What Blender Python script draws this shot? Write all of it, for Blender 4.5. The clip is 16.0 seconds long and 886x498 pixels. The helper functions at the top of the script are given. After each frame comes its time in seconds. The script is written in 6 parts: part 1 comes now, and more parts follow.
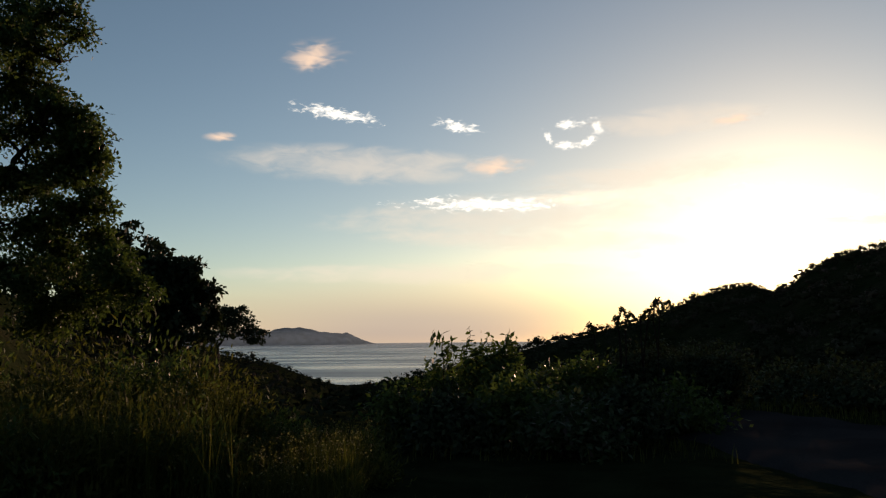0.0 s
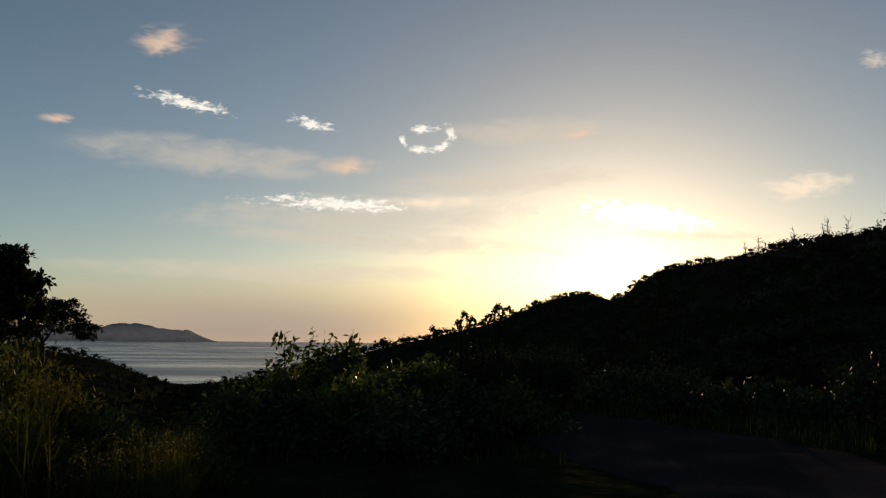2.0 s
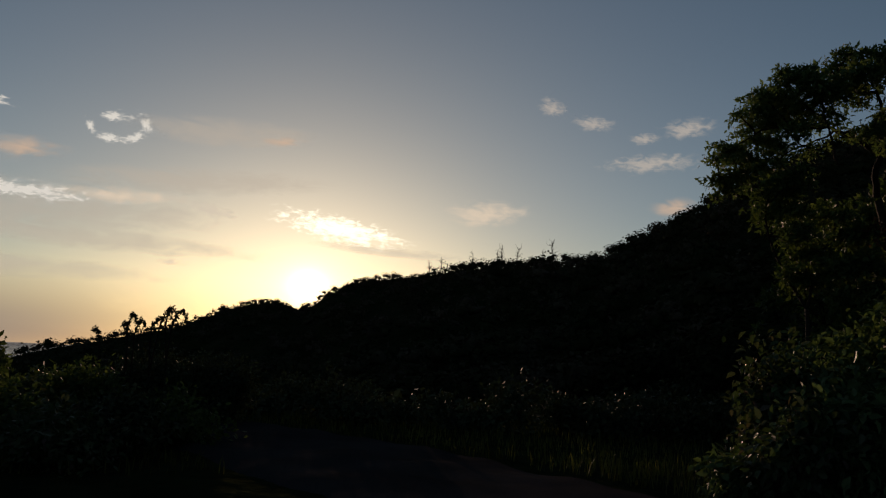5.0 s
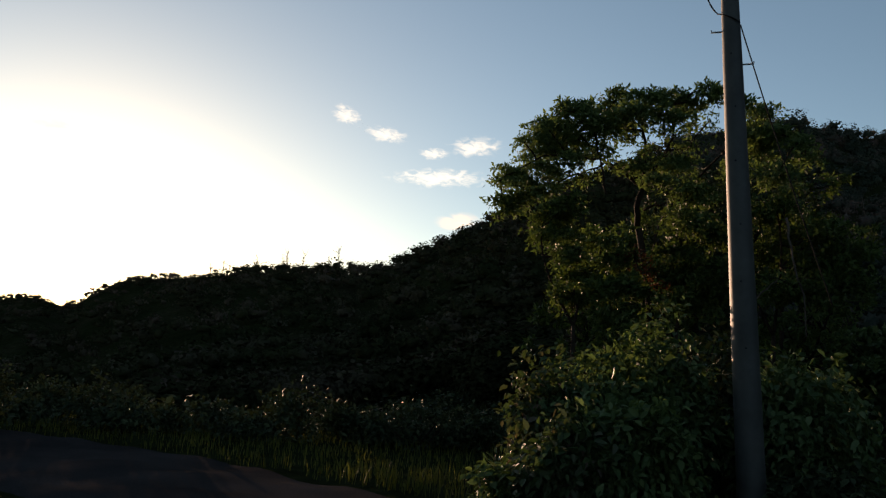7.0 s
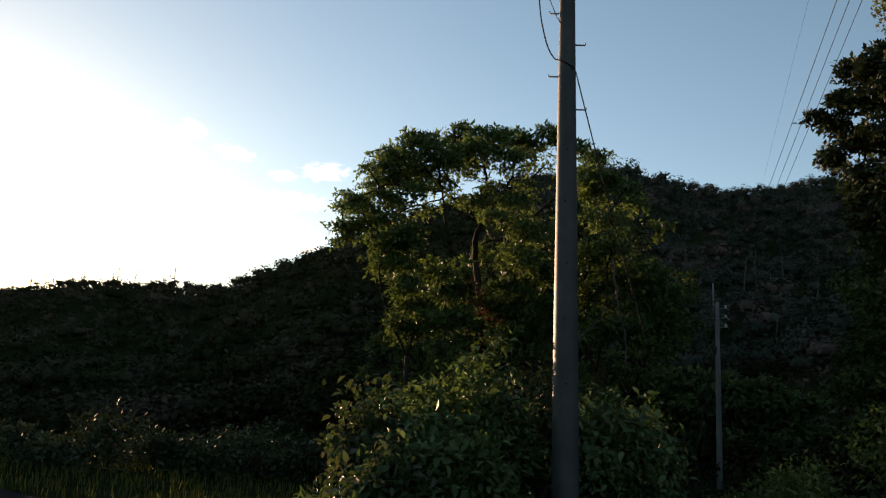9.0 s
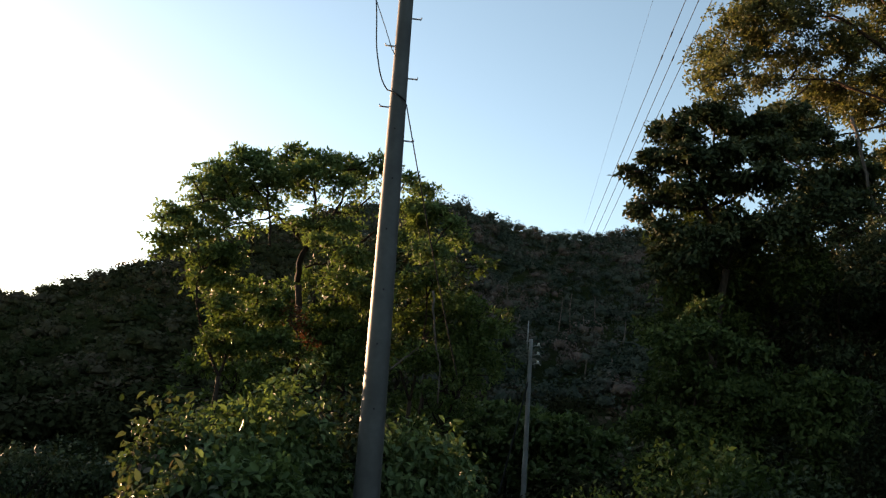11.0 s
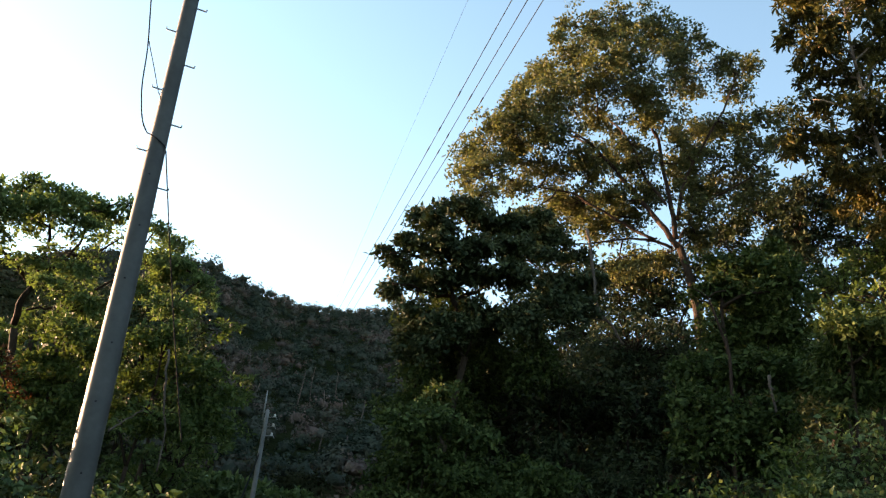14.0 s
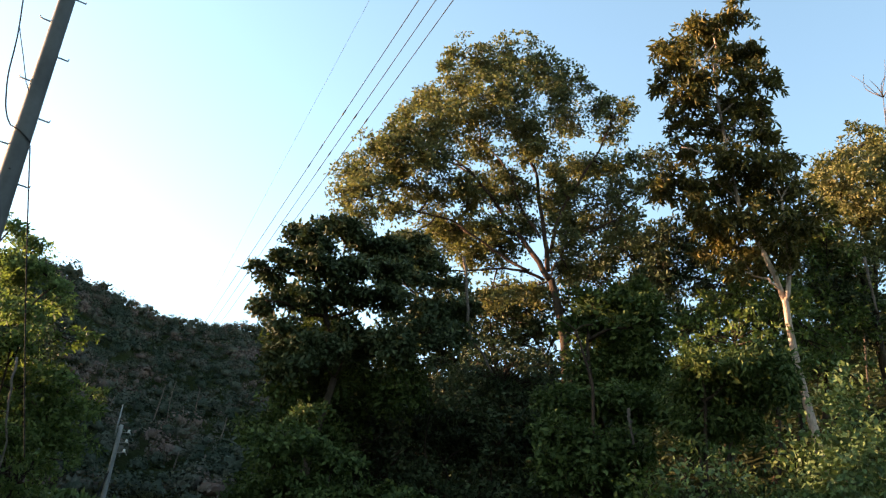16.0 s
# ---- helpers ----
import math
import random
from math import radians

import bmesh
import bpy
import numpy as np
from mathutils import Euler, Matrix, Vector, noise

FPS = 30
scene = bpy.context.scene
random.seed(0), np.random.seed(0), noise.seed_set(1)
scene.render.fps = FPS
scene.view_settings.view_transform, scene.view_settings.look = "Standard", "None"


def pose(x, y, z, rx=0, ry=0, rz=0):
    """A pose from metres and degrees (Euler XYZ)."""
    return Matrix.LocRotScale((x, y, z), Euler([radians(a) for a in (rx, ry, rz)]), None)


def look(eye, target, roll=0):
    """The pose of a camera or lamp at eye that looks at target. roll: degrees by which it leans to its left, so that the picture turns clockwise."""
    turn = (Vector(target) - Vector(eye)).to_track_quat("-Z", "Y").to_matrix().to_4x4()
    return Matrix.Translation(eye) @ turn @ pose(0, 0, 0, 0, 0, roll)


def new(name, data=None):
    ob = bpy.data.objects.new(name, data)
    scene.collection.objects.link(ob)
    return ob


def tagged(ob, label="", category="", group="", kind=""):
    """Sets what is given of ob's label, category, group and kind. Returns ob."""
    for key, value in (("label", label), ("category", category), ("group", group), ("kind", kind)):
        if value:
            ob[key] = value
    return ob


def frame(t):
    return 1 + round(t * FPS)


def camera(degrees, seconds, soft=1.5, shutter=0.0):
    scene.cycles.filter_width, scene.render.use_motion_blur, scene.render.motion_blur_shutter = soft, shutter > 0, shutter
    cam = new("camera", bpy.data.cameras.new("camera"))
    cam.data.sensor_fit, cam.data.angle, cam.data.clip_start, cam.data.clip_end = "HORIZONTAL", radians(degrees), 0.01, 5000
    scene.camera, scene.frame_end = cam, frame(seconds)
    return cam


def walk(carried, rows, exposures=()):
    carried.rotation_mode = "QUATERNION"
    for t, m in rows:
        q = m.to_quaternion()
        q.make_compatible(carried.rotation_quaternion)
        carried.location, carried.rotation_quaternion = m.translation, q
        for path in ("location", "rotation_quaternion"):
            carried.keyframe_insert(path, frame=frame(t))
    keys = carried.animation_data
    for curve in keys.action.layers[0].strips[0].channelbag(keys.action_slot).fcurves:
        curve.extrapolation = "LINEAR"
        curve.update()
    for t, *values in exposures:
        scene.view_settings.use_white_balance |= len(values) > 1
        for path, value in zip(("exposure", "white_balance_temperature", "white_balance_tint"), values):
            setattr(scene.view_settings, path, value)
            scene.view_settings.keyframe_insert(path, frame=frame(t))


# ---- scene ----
cam = camera(54.92, 16.0, soft=1.25)
PATH = [
    (0, pose(-0.203, 0.040, 1.577, 95.94, 0.56, 0.10)),
    (0.5, pose(-0.200, 0.026, 1.578, 96.03, 0.35, -2.21)),
    (1, pose(-0.198, 0.005, 1.585, 95.95, 0.12, -4.66)),
    (1.5, pose(-0.173, 0.002, 1.583, 95.99, -0.25, -7.24)),
    (2, pose(-0.151, -0.015, 1.584, 96.03, -0.70, -10.12)),
    (2.5, pose(-0.094, -0.040, 1.589, 96.19, -1.12, -13.06)),
    (3, pose(-0.035, -0.070, 1.584, 96.35, -1.62, -16.24)),
    (3.5, pose(0.022, -0.107, 1.586, 96.49, -2.13, -19.88)),
    (4, pose(0.060, -0.112, 1.578, 96.65, -2.16, -23.34)),
    (4.5, pose(0.065, -0.058, 1.575, 96.96, -2.43, -26.96)),
    (7, pose(0.018, -0.063, 1.612, 98.57, -3.93, -45.42)),
    (7.5, pose(0.078, -0.057, 1.629, 99.06, -4.32, -48.10)),
    (8, pose(0.139, -0.060, 1.634, 99.70, -4.93, -50.72)),
    (8.5, pose(0.188, -0.071, 1.640, 100.39, -5.04, -53.50)),
    (9, pose(0.232, -0.090, 1.646, 101.29, -5.17, -56.20)),
    (11.5, pose(0.213, -0.287, 1.582, 105.39, -7.13, -71.33)),
    (12, pose(0.182, -0.313, 1.565, 106.60, -7.35, -74.29)),
    (12.5, pose(0.176, -0.333, 1.552, 108.06, -7.29, -77.30)),
    (13, pose(0.200, -0.330, 1.568, 109.32, -7.69, -80.05)),
    (13.5, pose(0.245, -0.303, 1.587, 110.59, -8.44, -83.60)),
    (14, pose(0.305, -0.259, 1.611, 111.65, -8.30, -86.20)),
    (14.5, pose(0.353, -0.234, 1.635, 112.65, -8.19, -88.40)),
    (15, pose(0.373, -0.218, 1.639, 113.40, -8.13, -90.76)),
    (15.5, pose(0.384, -0.210, 1.645, 113.88, -8.25, -93.15)),
    (16, pose(0.369, -0.205, 1.636, 114.46, -8.30, -95.38)),
]
EXPOSURES = [(0, 0.55, 6750, 11), (1.5, 0.28, 6750, 11), (3.5, -0.38, 6600, 11), (4.7, -0.48, 6600, 11), (6.8, 1.12, 7050, 10), (9, 1.88, 7350, 10), (11.3, 2.87, 8050, 11), (13, 3.33, 7700, 10), (16, 3.65, 7600, 8)]
walk(cam, PATH, EXPOSURES)

# ---- light ----
SUN_AZ, SUN_EL = -21.6, 4.3


def bearing(az, el=0.0):
    """Unit vector; az in degrees to the left of +y, el above level."""
    a, e = radians(az), radians(el)
    return Vector((-math.sin(a) * math.cos(e), math.cos(a) * math.cos(e), math.sin(e)))


def spot(az, el, r):
    """A place r metres off (level distance) from the standing point, seen at az, el from eye height."""
    d = bearing(az)
    return Vector((d.x * r, d.y * r, 1.6 + r * math.tan(radians(el))))


world = bpy.data.worlds.new("world")
scene.world = world
world.use_nodes = True
wn, wl = world.node_tree.nodes, world.node_tree.links
sky = wn.new("ShaderNodeTexSky")
sky.sky_type, sky.sun_disc = "NISHITA", False
sky.sun_elevation, sky.sun_rotation = radians(SUN_EL), radians(-SUN_AZ)
sky.air_density, sky.dust_density, sky.ozone_density, sky.altitude = 0.73, 0.34, 1.3, 60
wl.new(sky.outputs[0], wn["Background"].inputs[0])
wn["Background"].inputs[1].default_value = 0.09

sun_data = bpy.data.lights.new("sun_light", "SUN")
sun_data.energy, sun_data.angle, sun_data.color = 2.9, radians(0.53), (1.0, 0.64, 0.44)
sun_light = new("sun_light", sun_data)
sun_light.matrix_world = look(bearing(SUN_AZ + 1.0, SUN_EL + 0.12) * 100, (0, 0, 0))


# ---- materials ----
def material(name, build):
    m = bpy.data.materials.new(name)
    m.use_nodes = True
    nt = m.node_tree
    nt.nodes.clear()
    out = nt.nodes.new("ShaderNodeOutputMaterial")
    nt.links.new(build(nt), out.inputs[0])
    return m


def node(nt, kind, **inputs):
    n = nt.nodes.new(kind)
    for k, v in inputs.items():
        k = k.replace("_", " ")
        if hasattr(v, "is_output"):
            nt.links.new(v, n.inputs[k])
        else:
            n.inputs[k].default_value = v
    return n


def ramp(nt, fac, stops):
    n = nt.nodes.new("ShaderNodeValToRGB")
    e = n.color_ramp.elements
    while len(e) < len(stops):
        e.new(0.5)
    for el, (p, c) in zip(e, stops):
        el.position, el.color = p, (*c, 1)
    nt.links.new(fac, n.inputs[0])
    return n.outputs[0]


def noise_of(nt, scale, detail=4.0, where="Object", rough=0.55):
    tc = nt.nodes.new("ShaderNodeTexCoord")
    n = node(nt, "ShaderNodeTexNoise", Scale=scale, Detail=detail, Roughness=rough)
    nt.links.new(tc.outputs[where], n.inputs["Vector"])
    return n.outputs["Fac"]


def mixed(nt, a, b, fac=0.5, blend="MIX"):
    n = nt.nodes.new("ShaderNodeMix")
    n.data_type, n.blend_type = "RGBA", blend
    for v, k in ((fac, 0), (a, 6), (b, 7)):
        if hasattr(v, "is_output"):
            nt.links.new(v, n.inputs[k])
        else:
            n.inputs[k].default_value = v if k == 0 else (*v, 1)
    return n.outputs[2]


def leaf_material(name, dark, mid, light, through_share=0.35, rough=0.5, dry=None, gloss=0.06):
    """Leaves: shade per leaf, drift over the crown, light shining through."""
    def build(nt):
        geo = nt.nodes.new("ShaderNodeNewGeometry")
        per_leaf = ramp(nt, geo.outputs["Random Per Island"], [(0.0, dark), (0.55, mid), (1.0, light)] if dry is None else [(0.0, dark), (0.5, mid), (0.93, light), (1.0, dry)])
        drift = ramp(nt, noise_of(nt, 0.55, 3), [(0.3, (0.66, 0.71, 0.58)), (0.7, (1.32, 1.28, 1.06))])
        col = mixed(nt, per_leaf, drift, 1.0, "MULTIPLY")
        p = node(nt, "ShaderNodeBsdfPrincipled", Base_Color=col, Roughness=rough)
        p.inputs["Specular IOR Level"].default_value = gloss
        t = node(nt, "ShaderNodeBsdfTranslucent", Color=mixed(nt, col, (1.05, 1.15, 0.65), 1.0, "MULTIPLY"))
        m = node(nt, "ShaderNodeMixShader", Fac=through_share)
        nt.links.new(p.outputs[0], m.inputs[1])
        nt.links.new(t.outputs[0], m.inputs[2])
        return m.outputs[0]
    return material(name, build)


def rough_material(name, stops, scale, fine, rough=0.85, bump=0.3, stretch=None, dist=0.05, grain=(0.65, 1.25)):
    """A matt surface with drift at one scale and grain at a finer one."""
    def build(nt):
        tc = nt.nodes.new("ShaderNodeTexCoord")
        vec = tc.outputs["Object"]
        if stretch:
            mp = nt.nodes.new("ShaderNodeMapping")
            mp.inputs["Scale"].default_value = stretch
            nt.links.new(vec, mp.inputs[0])
            vec = mp.outputs[0]
        a = node(nt, "ShaderNodeTexNoise", Scale=scale, Detail=5.0, Vector=vec)
        b = node(nt, "ShaderNodeTexNoise", Scale=fine, Detail=6.0, Vector=vec)
        base = ramp(nt, a.outputs["Fac"], stops)
        shade = ramp(nt, b.outputs["Fac"], [(0.3, (grain[0],) * 3), (0.7, (grain[1],) * 3)])
        col = mixed(nt, base, shade, 1.0, "MULTIPLY")
        p = node(nt, "ShaderNodeBsdfPrincipled", Base_Color=col, Roughness=rough)
        p.inputs["Specular IOR Level"].default_value = 0.0 if rough > 0.94 else 0.08 if rough > 0.83 else 0.4
        h = node(nt, "ShaderNodeBump", Strength=bump, Distance=dist, Height=b.outputs["Fac"])
        nt.links.new(h.outputs[0], p.inputs["Normal"])
        return p.outputs[0]
    return material(name, build)


M_LEAF = leaf_material("leaf_green", (0.036, 0.054, 0.021), (0.067, 0.094, 0.035), (0.116, 0.142, 0.056))
# dark leaves; inside the wood this colour also carries the shade
M_LEAF_DARK = leaf_material("leaf_dark_and_shaded", (0.019, 0.028, 0.017), (0.038, 0.049, 0.029), (0.065, 0.077, 0.045), 0.08, 0.6)
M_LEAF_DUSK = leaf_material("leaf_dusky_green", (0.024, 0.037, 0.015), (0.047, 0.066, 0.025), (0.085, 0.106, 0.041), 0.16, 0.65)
M_LEAF_GOLD = leaf_material("leaf_olive_gold", (0.050, 0.057, 0.033), (0.099, 0.101, 0.055), (0.160, 0.144, 0.076), 0.3, 0.6)
M_LEAF_BRONZE = leaf_material("leaf_bronze_green", (0.044, 0.044, 0.020), (0.088, 0.076, 0.034), (0.150, 0.116, 0.050), 0.25, 0.5)
M_LEAF_BRIGHT = leaf_material("leaf_fresh_green", (0.044, 0.070, 0.034), (0.080, 0.118, 0.053), (0.135, 0.172, 0.088), 0.24, 0.5, gloss=0.12)
M_LEAF_LIME = leaf_material("leaf_lime", (0.050, 0.076, 0.036), (0.090, 0.124, 0.058), (0.146, 0.184, 0.084), 0.38, 0.65)
M_LEAF_RUST = leaf_material("leaf_green_and_rust", (0.032, 0.052, 0.024), (0.055, 0.078, 0.038), (0.084, 0.090, 0.062), 0.24, 0.5, dry=(0.123, 0.080, 0.087), gloss=0.12)


def build_canopy(nt):
    geo = nt.nodes.new("ShaderNodeNewGeometry")
    tone = ramp(nt, geo.outputs["Random Per Island"], [(0.0, (0.8, 0.8, 0.8)), (1.0, (1.18, 1.18, 1.18))])
    kind = ramp(nt, noise_of(nt, 0.16, 2.5), [(0.3, (0.017, 0.020, 0.010)), (0.45, (0.029, 0.031, 0.016)), (0.54, (0.046, 0.042, 0.027)), (0.64, (0.066, 0.051, 0.040)), (0.75, (0.088, 0.070, 0.058))])
    wide = ramp(nt, noise_of(nt, 0.02, 2.0), [(0.35, (0.8, 0.95, 0.8)), (0.65, (1.25, 1.1, 1.1))])
    col = mixed(nt, mixed(nt, kind, tone, 1.0, "MULTIPLY"), wide, 1.0, "MULTIPLY")
    p = node(nt, "ShaderNodeBsdfPrincipled", Base_Color=col, Roughness=0.8)
    p.inputs["Specular IOR Level"].default_value = 0.0
    h = node(nt, "ShaderNodeBump", Strength=0.9, Distance=0.3, Height=noise_of(nt, 2.2, 5.0))
    nt.links.new(h.outputs[0], p.inputs["Normal"])
    return p.outputs[0]


M_WOODS = material("far_canopy", build_canopy)


def build_dry_canopy(nt):
    geo = nt.nodes.new("ShaderNodeNewGeometry")
    tone = ramp(nt, geo.outputs["Random Per Island"], [(0.0, (0.86, 0.86, 0.86)), (1.0, (1.14, 1.14, 1.14))])
    kind = ramp(nt, noise_of(nt, 0.1, 3.0), [(0.3, (0.018, 0.027, 0.019)), (0.47, (0.038, 0.047, 0.036)), (0.56, (0.057, 0.058, 0.047)), (0.62, (0.094, 0.065, 0.057)), (0.72, (0.108, 0.092, 0.084))])
    col = mixed(nt, kind, tone, 1.0, "MULTIPLY")
    p = node(nt, "ShaderNodeBsdfPrincipled", Base_Color=col, Roughness=0.85)
    p.inputs["Specular IOR Level"].default_value = 0.0
    h = node(nt, "ShaderNodeBump", Strength=0.9, Distance=0.35, Height=noise_of(nt, 1.5, 5.0))
    nt.links.new(h.outputs[0], p.inputs["Normal"])
    return p.outputs[0]


M_WOODS_DRY = material("dry_canopy", build_dry_canopy)
M_GRASS = leaf_material("tall_grass", (0.044, 0.050, 0.015), (0.082, 0.083, 0.025), (0.126, 0.114, 0.040), 0.35, 0.75)
M_LEAF_RED = leaf_material("leaf_red", (0.085, 0.030, 0.018), (0.150, 0.045, 0.030), (0.200, 0.080, 0.050), 0.3, 0.65)
M_SEED = leaf_material("seed_heads", (0.09, 0.08, 0.04), (0.15, 0.13, 0.07), (0.22, 0.20, 0.13), 0.4, 0.7)
M_BARK = rough_material("bark_dark", [(0.3, (0.016, 0.011, 0.008)), (0.7, (0.042, 0.029, 0.020))], 3.0, 28, 0.9, 0.8, (1, 1, 0.25))
M_BARK_RED = rough_material("bark_red_brown", [(0.3, (0.022, 0.014, 0.011)), (0.7, (0.060, 0.036, 0.026))], 3.0, 24, 0.9, 0.7, (1, 1, 0.3))
M_BARK_PALE = rough_material("bark_pale", [(0.3, (0.15, 0.105, 0.080)), (0.7, (0.34, 0.245, 0.185))], 2.5, 22, 0.8, 0.5, (1, 1, 0.3))
M_BARK_DEAD = rough_material("dead_wood_grey", [(0.3, (0.055, 0.044, 0.037)), (0.7, (0.13, 0.10, 0.083))], 2.0, 20, 0.9, 0.5)
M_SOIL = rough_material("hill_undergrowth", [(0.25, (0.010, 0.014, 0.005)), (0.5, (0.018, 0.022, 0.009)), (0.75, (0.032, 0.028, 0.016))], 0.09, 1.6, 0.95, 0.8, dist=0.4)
M_ROAD = rough_material("worn_asphalt", [(0.3, (0.024, 0.022, 0.022)), (0.7, (0.046, 0.042, 0.041))], 0.6, 60, 0.97, 0.4, dist=0.01)
M_CONCRETE = rough_material("pole_concrete", [(0.3, (0.030, 0.028, 0.025)), (0.7, (0.066, 0.063, 0.057))], 1.6, 14, 0.62, 0.03, dist=0.003, grain=(0.88, 1.1))
M_CONCRETE_PALE = rough_material("pale_concrete", [(0.3, (0.13, 0.13, 0.125)), (0.7, (0.21, 0.21, 0.20))], 1.3, 12, 0.75, 0.03, dist=0.003, grain=(0.88, 1.1))
M_STEEL = rough_material("galvanised_steel", [(0.3, (0.16, 0.16, 0.16)), (0.7, (0.28, 0.28, 0.28))], 6, 60, 0.5, 0.1)
M_CABLE = rough_material("black_cable", [(0.3, (0.012, 0.012, 0.012)), (0.7, (0.03, 0.03, 0.03))], 6, 60, 0.9, 0.1)
M_PORCELAIN = rough_material("insulator_porcelain", [(0.3, (0.45, 0.44, 0.42)), (0.7, (0.6, 0.58, 0.55))], 6, 60, 0.25, 0.05)
M_ISLAND = rough_material("far_island", [(0.3, (0.19, 0.185, 0.195)), (0.7, (0.25, 0.24, 0.245))], 0.004, 0.03, 0.95, 0.1, dist=2)


def build_sea(nt):
    tc = nt.nodes.new("ShaderNodeTexCoord")
    mp = nt.nodes.new("ShaderNodeMapping")
    mp.inputs["Scale"].default_value = (0.0035, 0.012, 1)
    nt.links.new(tc.outputs["Object"], mp.inputs[0])
    a = node(nt, "ShaderNodeTexNoise", Scale=1.0, Detail=4.0, Vector=mp.outputs[0])
    w = node(nt, "ShaderNodeTexNoise", Scale=0.25, Detail=5.0, Vector=tc.outputs["Object"])
    rgh = ramp(nt, a.outputs["Fac"], [(0.35, (0.16, 0.16, 0.16)), (0.65, (0.42, 0.42, 0.42))])
    p = node(nt, "ShaderNodeBsdfPrincipled", Base_Color=(0.03, 0.05, 0.06, 1), IOR=1.33, Roughness=rgh)
    h = node(nt, "ShaderNodeBump", Strength=0.5, Distance=0.4, Height=w.outputs["Fac"])
    nt.links.new(h.outputs[0], p.inputs["Normal"])
    return p.outputs[0]


M_SEA = material("sea_water", build_sea)


def cloud_material(name, tint, strength, scale, stretch, lo, hi, most, fade=0.35, detail=5.0):
    """Thin cloud: broken by noise, fading out to its rim."""
    def build(nt):
        tc = nt.nodes.new("ShaderNodeTexCoord")
        mp = nt.nodes.new("ShaderNodeMapping")
        mp.inputs["Scale"].default_value = stretch
        nt.links.new(tc.outputs["Object"], mp.inputs[0])
        n = node(nt, "ShaderNodeTexNoise", Scale=scale, Detail=detail, Roughness=0.55, Vector=mp.outputs[0])
        n.inputs["Distortion"].default_value = 0.6
        uv = nt.nodes.new("ShaderNodeUVMap")
        g = nt.nodes.new("ShaderNodeTexGradient")
        g.gradient_type = "SPHERICAL"
        nt.links.new(uv.outputs[0], g.inputs[0])
        s = nt.nodes.new("ShaderNodeMath")
        s.operation = "MULTIPLY_ADD"
        nt.links.new(g.outputs["Fac"], s.inputs[0])
        s.inputs[1].default_value = 0.55
        nt.links.new(n.outputs["Fac"], s.inputs[2])
        a = nt.nodes.new("ShaderNodeMapRange")
        a.interpolation_type = "SMOOTHSTEP"
        for k, v in (("From Min", lo), ("From Max", hi), ("To Max", most)):
            a.inputs[k].default_value = v
        nt.links.new(s.outputs[0], a.inputs["Value"])
        rim = nt.nodes.new("ShaderNodeMapRange")
        rim.interpolation_type = "SMOOTHSTEP"
        rim.inputs["From Max"].default_value = fade
        nt.links.new(g.outputs["Fac"], rim.inputs["Value"])
        al = nt.nodes.new("ShaderNodeMath")
        al.operation = "MULTIPLY"
        nt.links.new(a.outputs[0], al.inputs[0])
        nt.links.new(rim.outputs[0], al.inputs[1])
        e = node(nt, "ShaderNodeEmission", Color=(*tint, 1), Strength=strength)
        t = nt.nodes.new("ShaderNodeBsdfTransparent")
        m = nt.nodes.new("ShaderNodeMixShader")
        nt.links.new(al.outputs[0], m.inputs[0])
        nt.links.new(t.outputs[0], m.inputs[1])
        nt.links.new(e.outputs[0], m.inputs[2])
        return m.outputs[0]
    return material(name, build)


M_CLOUD_WHITE = cloud_material("cloud_white", (1.0, 0.95, 0.86), 0.95, 0.021, (1, 1, 2.6), 0.70, 1.0, 0.95, 0.35, 4.5)
M_CLOUD_SUNLIT = cloud_material("cloud_sunlit", (1.0, 0.90, 0.70), 2.1, 0.022, (1, 1, 2.6), 0.66, 1.0, 0.9)
M_CLOUD_WARM = cloud_material("cloud_warm", (1.0, 0.72, 0.52), 0.78, 0.008, (1, 1, 3.0), 0.55, 1.15, 0.8, 0.6, 1.7)
M_CLOUD_WISP = cloud_material("cloud_wisp", (1.0, 0.84, 0.68), 0.85, 0.019, (1, 1, 2.4), 0.62, 1.15, 0.52, 0.55, 5.5)
M_CLOUD_GLOW = cloud_material("cloud_glow", (1.0, 0.80, 0.60), 1.05, 0.010, (1, 1, 2.6), 0.54, 1.15, 0.7)
M_CLOUD_VEIL = cloud_material("cloud_veil", (1.0, 0.86, 0.70), 0.66, 0.005, (1, 1, 3), 0.42, 1.1, 0.5)
M_HAZE_LOW = cloud_material("horizon_haze", (0.82, 0.76, 0.74), 0.30, 0.0006, (1, 1, 3), 0.05, 0.6, 0.18, 0.9)
M_HAZE = cloud_material("haze_bank", (0.84, 0.72, 0.66), 0.40, 0.0006, (1, 1, 3), 0.05, 0.75, 0.9, 0.95)

# the low sun itself
def build_disc(nt):
    return node(nt, "ShaderNodeEmission", Color=(1.0, 0.86, 0.55, 1), Strength=120.0).outputs[0]


M_SUN = material("sun_glow", build_disc)


